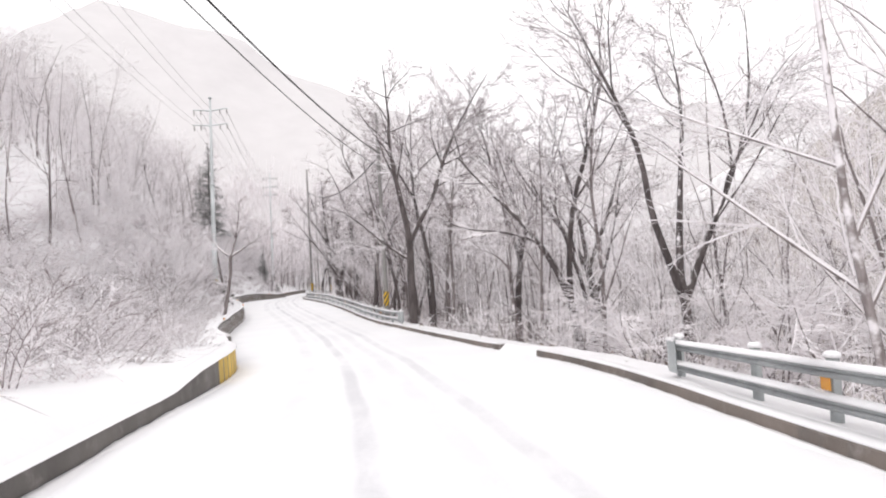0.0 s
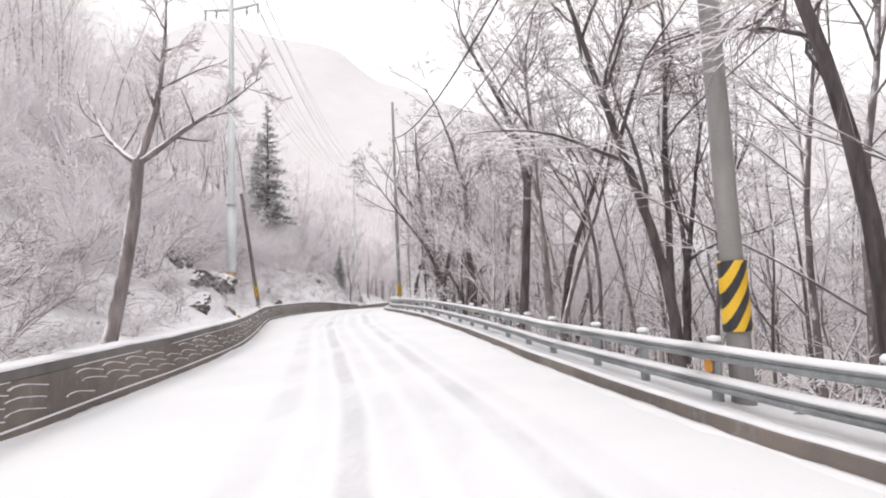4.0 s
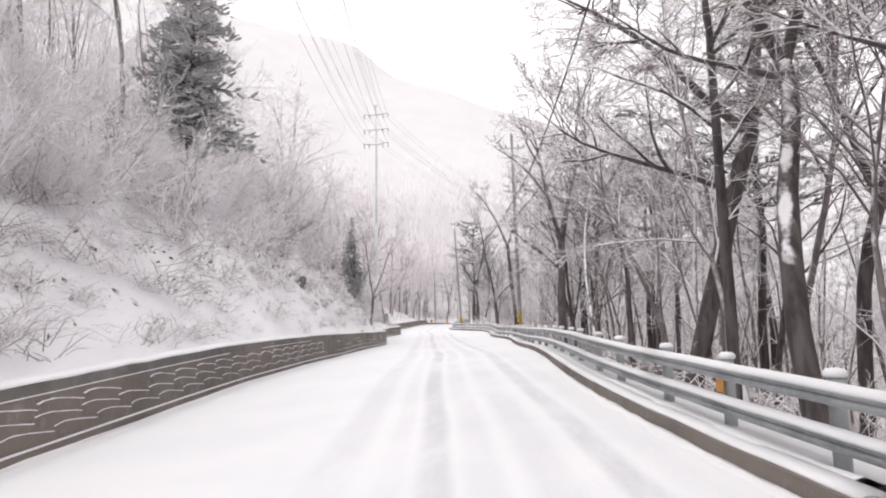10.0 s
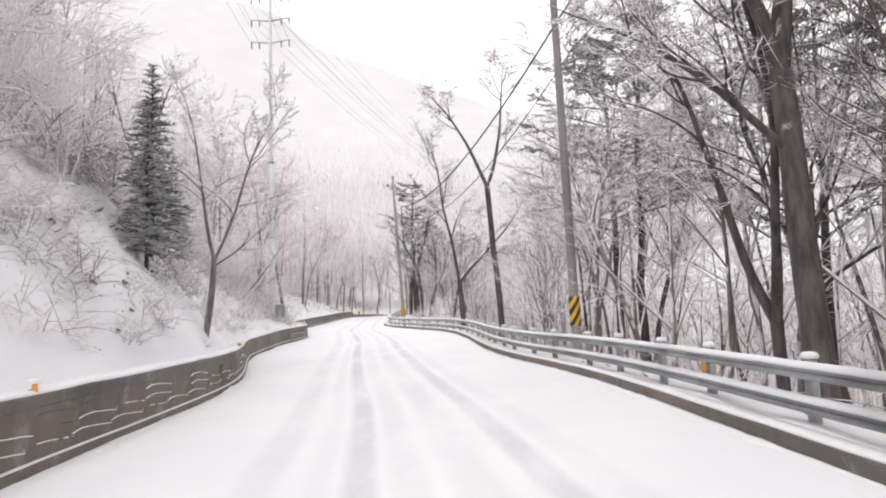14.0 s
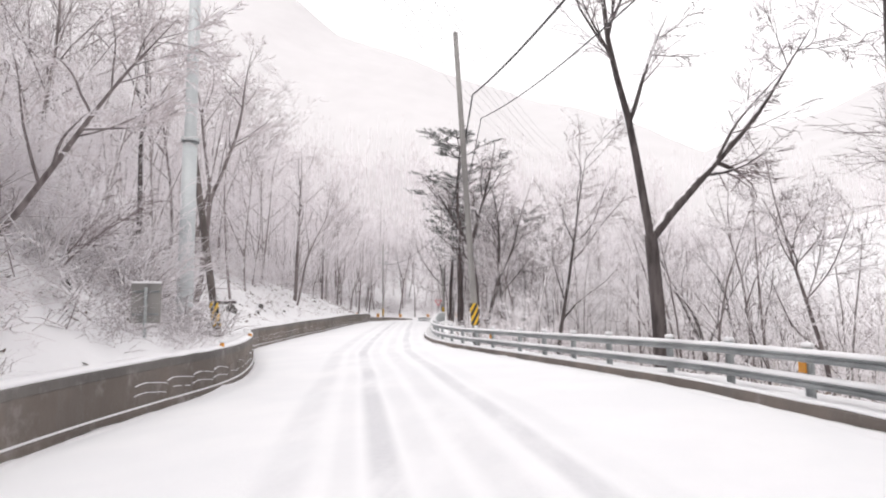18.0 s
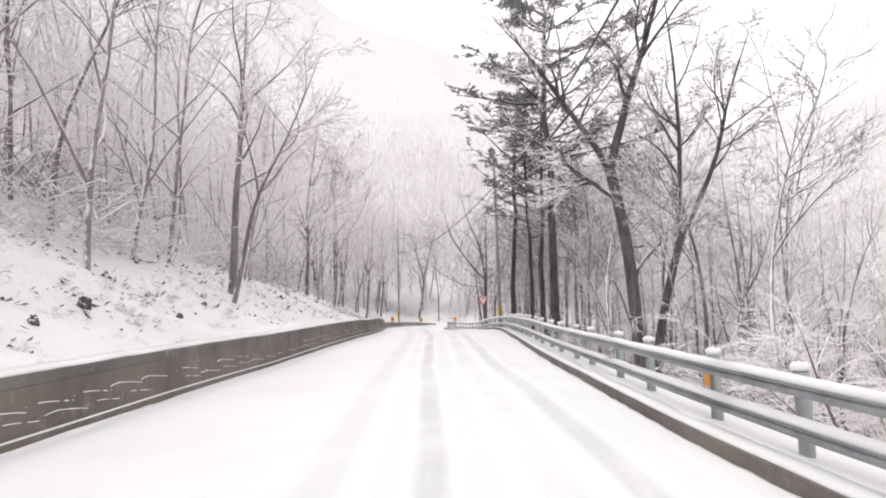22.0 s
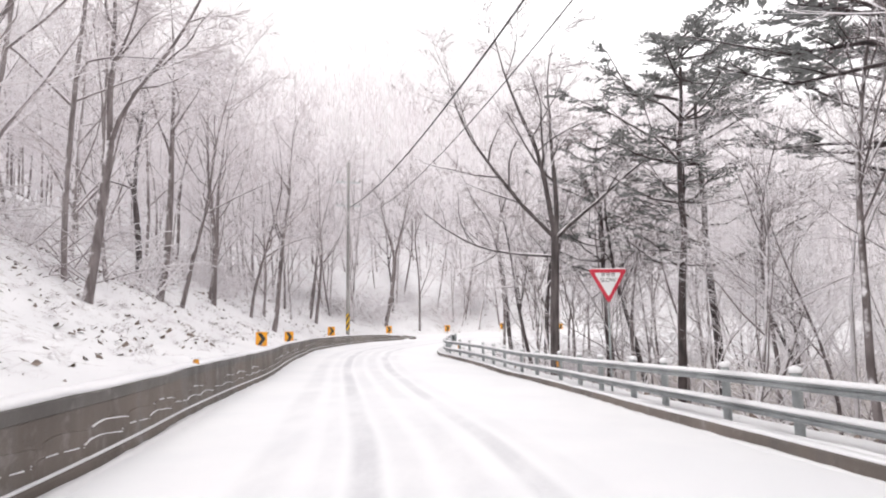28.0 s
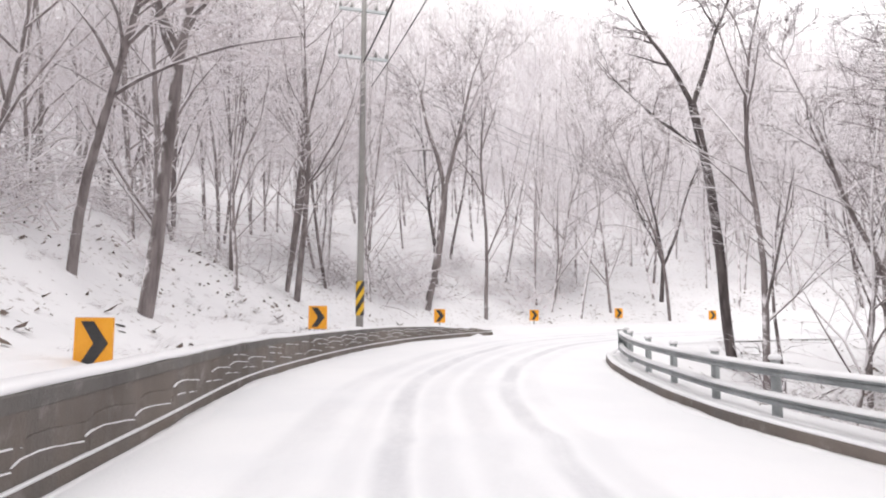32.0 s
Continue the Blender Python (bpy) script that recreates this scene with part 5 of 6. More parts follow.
def plant(name, meshes, x, y, turn, scale, label, category, group, lift=0.0, tilt=(0, 0)):
    ob = thing(name, pose(x, y, ground_at(x, y) + lift, tilt[0], tilt[1], turn), label, category, group)
    ob.scale = (scale, scale, scale)
    for me in meshes:
        part(me.name.split(".")[0], me, ob)
    return ob


BIG = [broadleaf(100 + k, 14, 0.14, 2, 0.04, b) for k, b in enumerate((0.36, 0.42, 0.3, 0.46, 0.4))]
FORK = [broadleaf(120 + k, 13.5, 0.155, 2, 0.05, 0.25, None, f) for k, f in enumerate((2, 3, 2))]
MID = [broadleaf(140 + k, 13, 0.1, 1, 0.06, 0.22 + 0.06 * k, (M_HAZEBARK, (M_TWIG, M_DARKTWIG)[k % 2])) for k in range(5)]
PALE = [broadleaf(160 + k, 13, 0.08, 1, 0.06, 0.14, (M_PALEBARK, M_SNOWHAZE)) for k in range(4)]
DEEP = [broadleaf(170 + k, 13, 0.11, 0, 0.06, 0.18, (M_HAZEBARK, (M_TWIG, M_DARKTWIG)[k % 2])) for k in range(5)] + [broadleaf(176 + k, 13, 0.085, 0, 0.06, 0.14, (M_PALEBARK, M_SNOWHAZE)) for k in range(3)]
SHRUB = [thicket(180 + k, 42, 1.5, (M_SNOWHAZE, M_SNOWHAZE, M_SNOWHAZE, M_TWIG)[k], 4) for k in range(4)] + [bush(190 + k, 2.2, 6, M_TWIG, True, 0.05) for k in range(2)]
WHIPS = [bush(195 + k, 3.6, 9, (M_TWIG, M_SNOWHAZE)[k], True, 0.0) for k in range(2)]
LOWBRUSH = [thicket(300 + k, 36, 1.5, (M_SNOWHAZE, M_TWIG, M_TWIG, M_DARKTWIG)[k], 1) for k in range(4)]
SPRUCE = [spruce(200, 15), spruce(201, 6)]
PINE = [pine(210, 17, 0.5), pine(211, 16, 0.58), pine(212, 18, 0.48)]

TREE = "bare snow-dusted deciduous tree with dark trunk"
# DIM and GREY set trees back with the paler, hazed bark
DARK, DIM, GREY = (M_BARK, M_TWIG), (M_HAZEBARK, M_TWIG), (M_HAZEBARK, M_SNOWHAZE)
# the trees that stand out beside the road: x, y, height, radius, lean, fork, stems, sway, bark
KNOWN = [
    (-2.14, 30.0, 13, 0.19, (-1, 0), 4.1, ((172, 7, 9.5, 0.8), (12, 24, 9.5, 0.72), (178, 55, 5.0, 0.42)), 0.02, DARK),
    (3.4, 33.9, 15, 0.18, (1, 0), 6.0, ((174, 16, 9, 0.66), (6, 14, 9, 0.7), (80, 10, 8, 0.5)), 0.03, DARK),
    (7.4, 30.3, 16, 0.2, (-1, 0), 6.5, ((174, 20, 9, 0.6), (6, 24, 9, 0.6), (100, 6, 9, 0.6)), 0.03, DARK),
    (-3.48, 36.5, 12, 0.11, (2, 0), 0, (), 0.03, DARK),
    (-5.57, 44.8, 12, 0.12, (-3, 0), 0, (), 0.034, DIM),
    (-6.7, 49.8, 14, 0.17, (0, 0), 6.5, ((172, 8, 9, 0.8), (10, 22, 8, 0.6)), 0.015, DARK),
    (-9.67, 59.3, 15, 0.225, (-1, 0), 3.1, ((172, 4, 12, 0.86), (8, 34, 2.6, 0.5)), 0.015, DARK),
    (-8.11, 62.4, 14, 0.18, (2, 0), 4.9, ((172, 36, 8, 0.7), (40, 8, 9, 0.72)), 0.03, DARK),
    (-5.64, 62.7, 14, 0.15, (4, 0), 0, (), 0.034, DARK),
    (-4.4, 63.6, 13, 0.14, (6, 0), 5.5, ((185, 12, 8, 0.7), (0, 22, 7, 0.6)), 0.04, DARK),
    (-12.9, 66.9, 13, 0.12, (-9, 0), 0, (), 0.03, DARK),
    (-10.44, 65.3, 12, 0.1, (3, 0), 0, (), 0.03, DIM),
    (-14.9, 68.1, 13, 0.135, (-9, 0), 6.2, ((175, 18, 7, 0.75), (5, 20, 8, 0.7), (178, 68, 3.2, 0.42)), 0.05, DARK),
    (-14.95, 71.9, 13, 0.12, (-2, 0), 0, (), 0.034, DARK),
    (-15.1, 75.6, 14, 0.21, (14, 0), 6.6, ((165, 40, 8, 0.62), (10, 12, 9, 0.8), (178, 62, 5.5, 0.4)), 0.02, DARK),
    (-12.0, 74.5, 14, 0.14, (6, 0), 6.0, ((175, 16, 7, 0.65), (8, 18, 8, 0.75)), 0.05, DARK),
    (-12.4, 67.4, 15, 0.19, (-7, 0), 7.5, ((178, 32, 7, 0.6), (170, 12, 8, 0.8)), 0.02, DARK),
    (-11.7, 69.6, 13, 0.14, (1, 0), 0, (), 0.034, DARK),
    (-17.75, 92.4, 15, 0.2, (-2, 0), 5.8, ((176, 14, 10, 0.66), (2, 9, 11, 0.74), (80, 6, 9, 0.5), (178, 48, 5, 0.36)), 0.02, DARK),
    (-14.81, 96.2, 14, 0.12, (-17, 0), 0, (), 0.034, DARK),
    (-18.55, 107.3, 13, 0.12, (-2, 0), 0, (), 0.03, DIM),
    (-12.93, 93.8, 14, 0.15, (2, 0), 8.0, ((176, 22, 6, 0.6), (6, 26, 6, 0.62), (80, 6, 6, 0.6)), 0.03, DARK),
    (-11.9, 95.2, 13, 0.12, (3, 0), 0, (), 0.034, DARK),
    (-21.85, 116.4, 15, 0.16, (-1, 0), 8.6, ((174, 24, 7, 0.66), (8, 26, 7, 0.62)), 0.02, DARK),
    (-24.19, 122.2, 13, 0.17, (3, 0), 3.6, ((174, 12, 10, 0.62), (10, 38, 7.5, 0.74)), 0.03, DARK),
    (-16.79, 117.2, 13, 0.11, (-6, 0), 0, (), 0.034, DARK),
    (-15.34, 122.8, 13, 0.12, (-4, 0), 5.5, ((176, 15, 7, 0.7), (8, 20, 8, 0.66)), 0.05, DIM),
    (-18.39, 125.6, 10, 0.085, (-6, 0), 0, (), 0.03, DIM),
    (-25.75, 134.2, 11, 0.105, (3, 0), 0, (), 0.035, DARK),
    (-18.95, 145.0, 10, 0.1, (1, 0), 4.5, ((174, 25, 5, 0.6), (10, 32, 5, 0.6)), 0.05, DIM),
    (-15.6, 145.6, 13, 0.17, (-1, 0), 4.5, ((174, 26, 9, 0.62), (150, 6, 9, 0.62), (6, 24, 9, 0.62)), 0.03, DARK),
    (-14.3, 146.4, 13, 0.15, (3, 0), 4.0, ((174, 14, 8, 0.66), (6, 26, 8, 0.66)), 0.03, DARK),
    (-29.7, 150.8, 14, 0.19, (-2, 0), 7.0, ((176, 26, 7, 0.62), (4, 12, 8, 0.78), (170, 52, 4.5, 0.4)), 0.02, DARK),
    (-29.35, 150.9, 13, 0.13, (3, 0), 5.0, ((174, 8, 8, 0.7), (4, 32, 7, 0.7)), 0.03, DARK),
    (-27.75, 159.9, 13, 0.14, (1, 0), 5.0, ((176, 4, 9, 0.7), (6, 40, 6, 0.6)), 0.03, DARK),
    (-36.6, 192.5, 14, 0.175, (0, 0), 5.6, ((178, 42, 9, 0.5), (150, 8, 9, 0.62), (20, 12, 9, 0.62), (4, 46, 7, 0.46), (135, 80, 7.5, 0.38)), 0.012, DARK),
    (-31.0, 199.2, 14, 0.16, (-9, 0), 0, (), 0.03, DARK),
    (-37.4, 211.6, 13, 0.14, (-5, 0), 8.4, ((172, 24, 5, 0.6), (10, 22, 6, 0.62), (176, 58, 4.5, 0.4)), 0.03, DARK),
    (-36.68, 199.0, 11, 0.11, (-12, 0), 0, (), 0.03, DARK),
    (-34.9, 207.0, 12, 0.11, (2, 0), 5.0, ((174, 18, 6, 0.6), (8, 20, 6, 0.7)), 0.05, DIM),
    (-24.55, 211.3, 13, 0.14, (-2, 0), 0, (), 0.034, DIM),
    (-13.75, 35.2, 8, 0.12, (9, 0), 3.6, ((176, 58, 2.4, 0.5), (2, 58, 2.9, 0.56), (30, 14, 3.4, 0.66)), 0.03, GREY),
    (-30.5, 99.2, 7, 0.09, (12, 0), 2.0, ((176, 14, 5, 0.6), (4, 24, 5, 0.6), (2, 60, 2.5, 0.45)), 0.04, GREY),
    (-36.6, 115.8, 5.5, 0.07, (48, 0), 0, (), 0.034, GREY),
    (-43.6, 136.2, 13, 0.15, (13, 0), 5.5, ((165, 4, 8, 0.6), (4, 26, 8, 0.74)), 0.03, GREY),
    (-44.6, 137.0, 13, 0.13, (10, 0), 0, (), 0.04, GREY),
    (-44.5, 153.6, 13, 0.16, (5, 0), 0, (), 0.03, GREY),
    (-44.1, 152.8, 11, 0.1, (15, 0), 0, (), 0.034, GREY),
    (-47.84, 171.6, 13, 0.14, (2, 0), 0, (), 0.04, GREY),
    (-49.7, 184.0, 13, 0.12, (5, 0), 4.5, ((170, 8, 8, 0.7), (8, 18, 8, 0.6)), 0.05, GREY),
    (-52.4, 192.4, 14, 0.17, (1, 0), 0, (), 0.03, GREY),
    (-52.6, 194.5, 12, 0.12, (10, 0), 0, (), 0.04, GREY),
    (-53.3, 199.3, 14, 0.15, (2, 0), 0, (), 0.03, GREY),
    (-54.2, 200.6, 12, 0.12, (8, 0), 0, (), 0.04, GREY),
    (-51.7, 203.8, 14, 0.16, (7, 0), 0, (), 0.03, GREY),
    (-52.9, 203.3, 12, 0.1, (2, 0), 0, (), 0.034, GREY),
    (-52.5, 215.5, 13, 0.13, (6, 0), 0, (), 0.034, GREY),
    (-53.2, 216.2, 13, 0.11, (10, 0), 0, (), 0.034, GREY),
    (-54.0, 218.8, 13, 0.12, (5, 0), 0, (), 0.034, GREY),
    (-48.1, 221.6, 14, 0.18, (8, 0), 6.0, ((170, 6, 8, 0.66), (6, 16, 8, 0.66)), 0.03, GREY),
    (2.6, 25.0, 9, 0.1, (-3, 0), 0, (), 0.03, DIM),
]
for k, (x, y, h, r, lean, fork, stems, sway, mats) in enumerate(KNOWN):
    kind = "forked bare tree with dark trunk and snow along its limbs" if stems else "leaning bare tree with dark trunk dusted with snow" if abs(lean[0]) > 8 else TREE
    plant("bare_tree", stemmed_tree(400 + k, h, r, lean, fork, stems, sway, mats), x, y, 0, 1, kind, "tree", "roadside trees")
LADEN = [laden_tree(460 + k, 6.0) for k in range(5)]
for k, (x, y, h) in enumerate(((6.9, 13.8, 0.75), (8.0, 16.0, 1.0), (4.9, 15.4, 0.6), (6.0, 20.5, 0.9), (3.7, 20.2, 0.55), (4.6, 24.2, 0.8), (1.9, 23.6, 0.45), (8.6, 12.0, 1.0),
                              (-26.9, 137.8, 0.75), (-26.4, 141.2, 0.9), (-25.2, 138.6, 0.8), (-27.9, 142.6, 0.7), (-24.6, 143.0, 0.9), (-27.2, 146.0, 0.7), (-23.2, 136.2, 0.75), (-34.6, 203.6, 0.7), (-33.0, 206.0, 0.9), (-11.0, 55.4, 0.55), (-6.4, 56.3, 0.7))):
    plant("laden_tree", LADEN[k % 5], x, y, 67 * k, h, "young leafless tree with level boughs bowed under snow", "tree", "snow-laden young trees")
for x, y, k, s, turn in ((-34.27, 84.36, 0, 1.0, 0), (-36.9, 87.61, 0, 0.75, 60), (-33.2, 102.5, 1, 0.7, 20), (-26.51, 150.8, 1, 0.7, 0), (-31.2, 97.8, 1, 0.85, 50), (-30.6, 96.6, 1, 0.6, 10)):
    plant("spruce_tree", SPRUCE[k], x, y, turn, s, "grey-green spruce with snow lying on its boughs", "tree", "spruces")
for x, y, k, s, turn in ((-31.58, 159.6, 0, 1.05, 0), (-33.72, 171.95, 1, 1.0, 90), (-31.75, 165.8, 2, 0.8, 30), (-32.42, 168.3, 0, 0.72, 40), (-25.9, 172.1, 1, 0.95, 130), (-15.74, 114.3, 2, 1.0, 70), (-28.66, 175.69, 1, 0.9, 200), (-31.52, 178.85, 2, 0.9, 140), (-28.13, 184.65, 0, 0.95, 15),
                         (-11.11, 83.15, 1, 0.9, 30), (-8.78, 89.53, 2, 0.9, 120), (-11.78, 103.36, 0, 0.9, 220), (-13.02, 96.19, 1, 0.85, 10), (-15.92, 109.51, 2, 0.95, 300), (-32.4, 190.8, 1, 0.9, 45), (-29.8, 195.2, 2, 0.95, 200), (-33.0, 200.5, 0, 0.85, 110)):
    plant("pine_tree", PINE[k], x, y, turn, s, "tall pine with reddish-brown trunk and snowy needles", "tree", "pines")


def joined(name, items, mats):
    """One mesh out of many placed copies of template meshes. items: (mesh, slot, matrix)."""
    store, vs, ls, st, tot, slots, vo, lo = {}, [], [], [], [], [], 0, 0
    for me, slot, m in items:
        if me.name not in store:
            v = np.empty(len(me.vertices) * 3, np.float32)
            me.vertices.foreach_get("co", v)
            li, a, b = np.empty(len(me.loops), np.int32), np.empty(len(me.polygons), np.int32), np.empty(len(me.polygons), np.int32)
            me.loops.foreach_get("vertex_index", li)
            me.polygons.foreach_get("loop_start", a)
            me.polygons.foreach_get("loop_total", b)
            store[me.name] = (v.reshape(-1, 3), li, a, b)
        v, li, a, b = store[me.name]
        k = np.array(m, np.float32)
        vs.append((v[:, None, :] * k[None, :3, :3]).sum(-1) + k[:3, 3])
        ls.append(li + vo)
        st.append(a + lo)
        tot.append(b)
        slots.append(np.full(len(a), slot, np.int32))
        vo += len(v)
        lo += len(li)
    out = bpy.data.meshes.new(name)
    v, l, s, t, q = (np.concatenate(x) for x in (vs, ls, st, tot, slots))
    out.vertices.add(len(v))
    out.vertices.foreach_set("co", v.ravel())
    out.loops.add(len(l))
    out.loops.foreach_set("vertex_index", l)
    out.polygons.add(len(s))
    out.polygons.foreach_set("loop_start", s)
    for mm in mats:
        out.materials.append(mm)
    out.polygons.foreach_set("material_index", q)
    out.update(calc_edges=True)
    return out


def placed(x, y, z, turn, scale, tilt=(0, 0)):
    return pose(x, y, z, tilt[0], tilt[1], turn) @ Matrix.Diagonal((scale, scale, scale, 1))


# the woods on both sides: the nearest trees one by one, those behind joined
rng = random.Random(5)
taken = [(x, y) for x, y, *_ in KNOWN]
spots = [(rng.uniform(-110, 40), rng.uniform(-8, 262)) for _ in range(9000)]
SX, SY = np.array(spots).T
SZ, SL, SR = terrain(SX, SY)
count, behind, far = [0, 0], [], []
WOOD = [M_HAZEBARK, M_TWIG, M_SNOWHAZE, M_DARKTWIG, M_PALEBARK]
order = sorted(range(len(SX)), key=lambda i: min(abs(SL[i]), abs(SR[i])) + 0.002 * (i % 700))
TA = np.full((2400, 2), 999.0)
nt = len(taken)
TA[:nt] = taken
for i in order:
    x, y, z, dl, dr = SX[i], SY[i], SZ[i], SL[i], SR[i]
    right = dr > 0 and (dl <= 0 or dr < dl)
    d = dr if right else dl
    if d < 0:
        continue
    inner = 3.6 if right else float(np.interp(y, (0, 30, 60, 105, 125, 140, 215, 230), (10, 9, 8.0, 7.0, 5.0, 4.5, 5, 4)))
    if d < inner or (right and 122 < y < 150 and d < 14):
        continue
    room = (1.4 if right else 1.9 if y < 125 else 2.3) if d < 13 else 1.7
    if nt >= 2390 or ((TA[:nt] - (x, y)) ** 2).sum(1).min() < room ** 2:
        if d > 30:
            far.append((x, y, z))
        continue
    if d > 36 or y > 256:
        far.append((x, y, z))
        continue
    TA[nt] = (x, y)
    nt += 1
    size, turn, tilt = (rng.uniform(0.6, 1.1) if right else rng.uniform(0.6, 1.0) if y < 125 else rng.uniform(0.8, 1.25)), rng.uniform(0, 360), (rng.gauss(0, 2.0), rng.gauss(0, 2.0))
    if d < 12 and count[0] < 245:
        count[0] += 1
        meshes = rng.choice(BIG + FORK) if rng.random() < 0.13 else rng.choice(MID) if rng.random() < (0.7 if right else 0.2 if y < 125 else 0.15) else rng.choice(PALE)
        plant("bare_tree", meshes, x, y, turn, size, rng.choice((TREE, "slender bare tree dusted with snow")) if meshes not in PALE else "young bare tree with snow-laden twigs", "tree", "woodland trees", 0, tilt)
    elif count[1] < 1250:
        count[1] += 1
        # the share of pale hazed trees grows on the left and farther on
        t, c = rng.choice(DEEP[:5]) if rng.random() < (0.78 if right and y < 125 else 0.5 if right else 0.12 if y < 125 else 0.08) * (1.0 if y < 170 else 0.5) else rng.choice(DEEP[5:])
        m = placed(x, y, z, turn, size, tilt)
        behind += [(g, WOOD.index(g.materials[0]), m) for g in (t, c)]
    else:
        far.append((x, y, z))
tagged(new("woodland", joined("woodland", behind, WOOD)), "bare snow-dusted trees standing deep in the wood", "woods", kind="stuff")

# the wood that stands outside the bend
BEND = [e for e in EDGE_L if e[0].y > 203]
for k in range(58):
    p, n = BEND[rng.randrange(len(BEND))]
    o = 4.0 + 24 * rng.random() ** 1.3
    q = p + n * o
    if min((q.x - x) ** 2 + (q.y - y) ** 2 for x, y, *_ in KNOWN) < 1.5:
        continue
    # mostly PALE trees, whose colour holds the haze
    plant("bare_tree", rng.choice(MID if rng.random() < 0.35 else PALE), q.x, q.y, rng.uniform(0, 360), rng.uniform(0.8, 1.2), "slender bare tree dusted with snow", "tree", "trees outside the bend", 0, (rng.gauss(0, 3), 4 + rng.gauss(0, 3)))

# bushes along the bank and behind the rail: the nearest one by one, the brush behind joined
single, rest = 0, []
BRUSHY = [e for e in EDGE_L if 6 < e[0].y < 130]
for _ in range(7500):
    kind = rng.random()
    left = kind < 0.68
    p, n = rng.choice(BRUSHY) if kind < 0.4 else rng.choice(EDGE_L[40:-60]) if left else rng.choice(EDGE_R[50:-40])
    o = (1.1 + 11.5 * rng.random() ** 1.15 if p.y < 128 else rng.uniform(5.5, 16)) if left else rng.uniform(3.0, 14)
    q = p + n * (o if left else -o)
    if min(((AL - np.array(q[:])) ** 2).sum(1).min(), ((AR - np.array(q[:])) ** 2).sum(1).min()) < (1.0 if left else 3.6):
        continue
    s = (rng.uniform(0.5, 1.15) * min(1.1, 0.3 + o * 0.2)) if left else rng.uniform(0.5, 1.05)
    if left and p.y > 125:
        s *= 1.5
    m = placed(q.x, q.y, ground_at(q.x, q.y), rng.uniform(0, 360), s, (rng.gauss(0, 8), rng.gauss(0, 8)))
    if o < 6.0 and single < 280:
        single += 1
        tall = left and o > 4.2 and 35 < p.y < 122 and rng.random() < 0.5
        me = WHIPS[rng.randrange(2)] if tall else SHRUB[rng.randrange(6)]
        ob = tagged(new("snowy_bush", me), "tall thicket of thin upright stems dusted with snow" if tall else "leafless bush with twigs laden with snow", "bush", "bank bushes")
        ob.matrix_basis = m
    elif len(rest) < 1900:
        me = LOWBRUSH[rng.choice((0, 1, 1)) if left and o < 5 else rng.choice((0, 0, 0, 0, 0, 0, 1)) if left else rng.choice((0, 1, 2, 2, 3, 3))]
        rest.append((me, (M_SNOWHAZE, M_TWIG, M_DARKTWIG).index(me.materials[0]), m @ Matrix.Diagonal((1.25, 1.25, 1.3, 1))))
# low stalks and twigs on the foot of the bank
FOOT = [e for e in EDGE_L if 22 < e[0].y < 210]
for _ in range(1150):
    p, n = rng.choice(FOOT)
    q = p + n * (0.9 + 4.6 * rng.random())
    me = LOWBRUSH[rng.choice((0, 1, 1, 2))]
    size = rng.uniform(0.22, 0.55) if p.y < 126 else rng.uniform(0.1, 0.24)
    rest.append((me, (M_SNOWHAZE, M_TWIG, M_DARKTWIG).index(me.materials[0]), placed(q.x, q.y, ground_at(q.x, q.y), rng.uniform(0, 360), size, (rng.gauss(0, 10), rng.gauss(0, 10)))))
for _ in range(230):
    p, n = rng.choice([e for e in BRUSHY if 36 < e[0].y < 126])
    q = p + n * rng.uniform(3.0, 10.5)
    me = WHIPS[1]
    rest.append((me, (M_SNOWHAZE, M_TWIG, M_DARKTWIG).index(me.materials[0]), placed(q.x, q.y, ground_at(q.x, q.y), rng.uniform(0, 360), rng.uniform(0.65, 1.15), (rng.gauss(0, 7), 8 + rng.gauss(0, 7)))))
tagged(new("undergrowth", joined("undergrowth", rest, [M_SNOWHAZE, M_TWIG, M_DARKTWIG])), "snow-laden brush between the trees", "undergrowth", kind="stuff")

# the far woods, too many to count; most have haze in their pale colour
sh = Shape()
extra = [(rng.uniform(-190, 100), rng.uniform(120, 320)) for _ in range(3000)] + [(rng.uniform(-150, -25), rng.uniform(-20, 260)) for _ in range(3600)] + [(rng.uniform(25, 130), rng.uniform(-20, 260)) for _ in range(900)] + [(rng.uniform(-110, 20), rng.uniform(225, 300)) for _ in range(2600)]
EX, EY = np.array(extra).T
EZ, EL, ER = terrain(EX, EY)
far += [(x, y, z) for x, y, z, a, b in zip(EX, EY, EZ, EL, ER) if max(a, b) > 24]
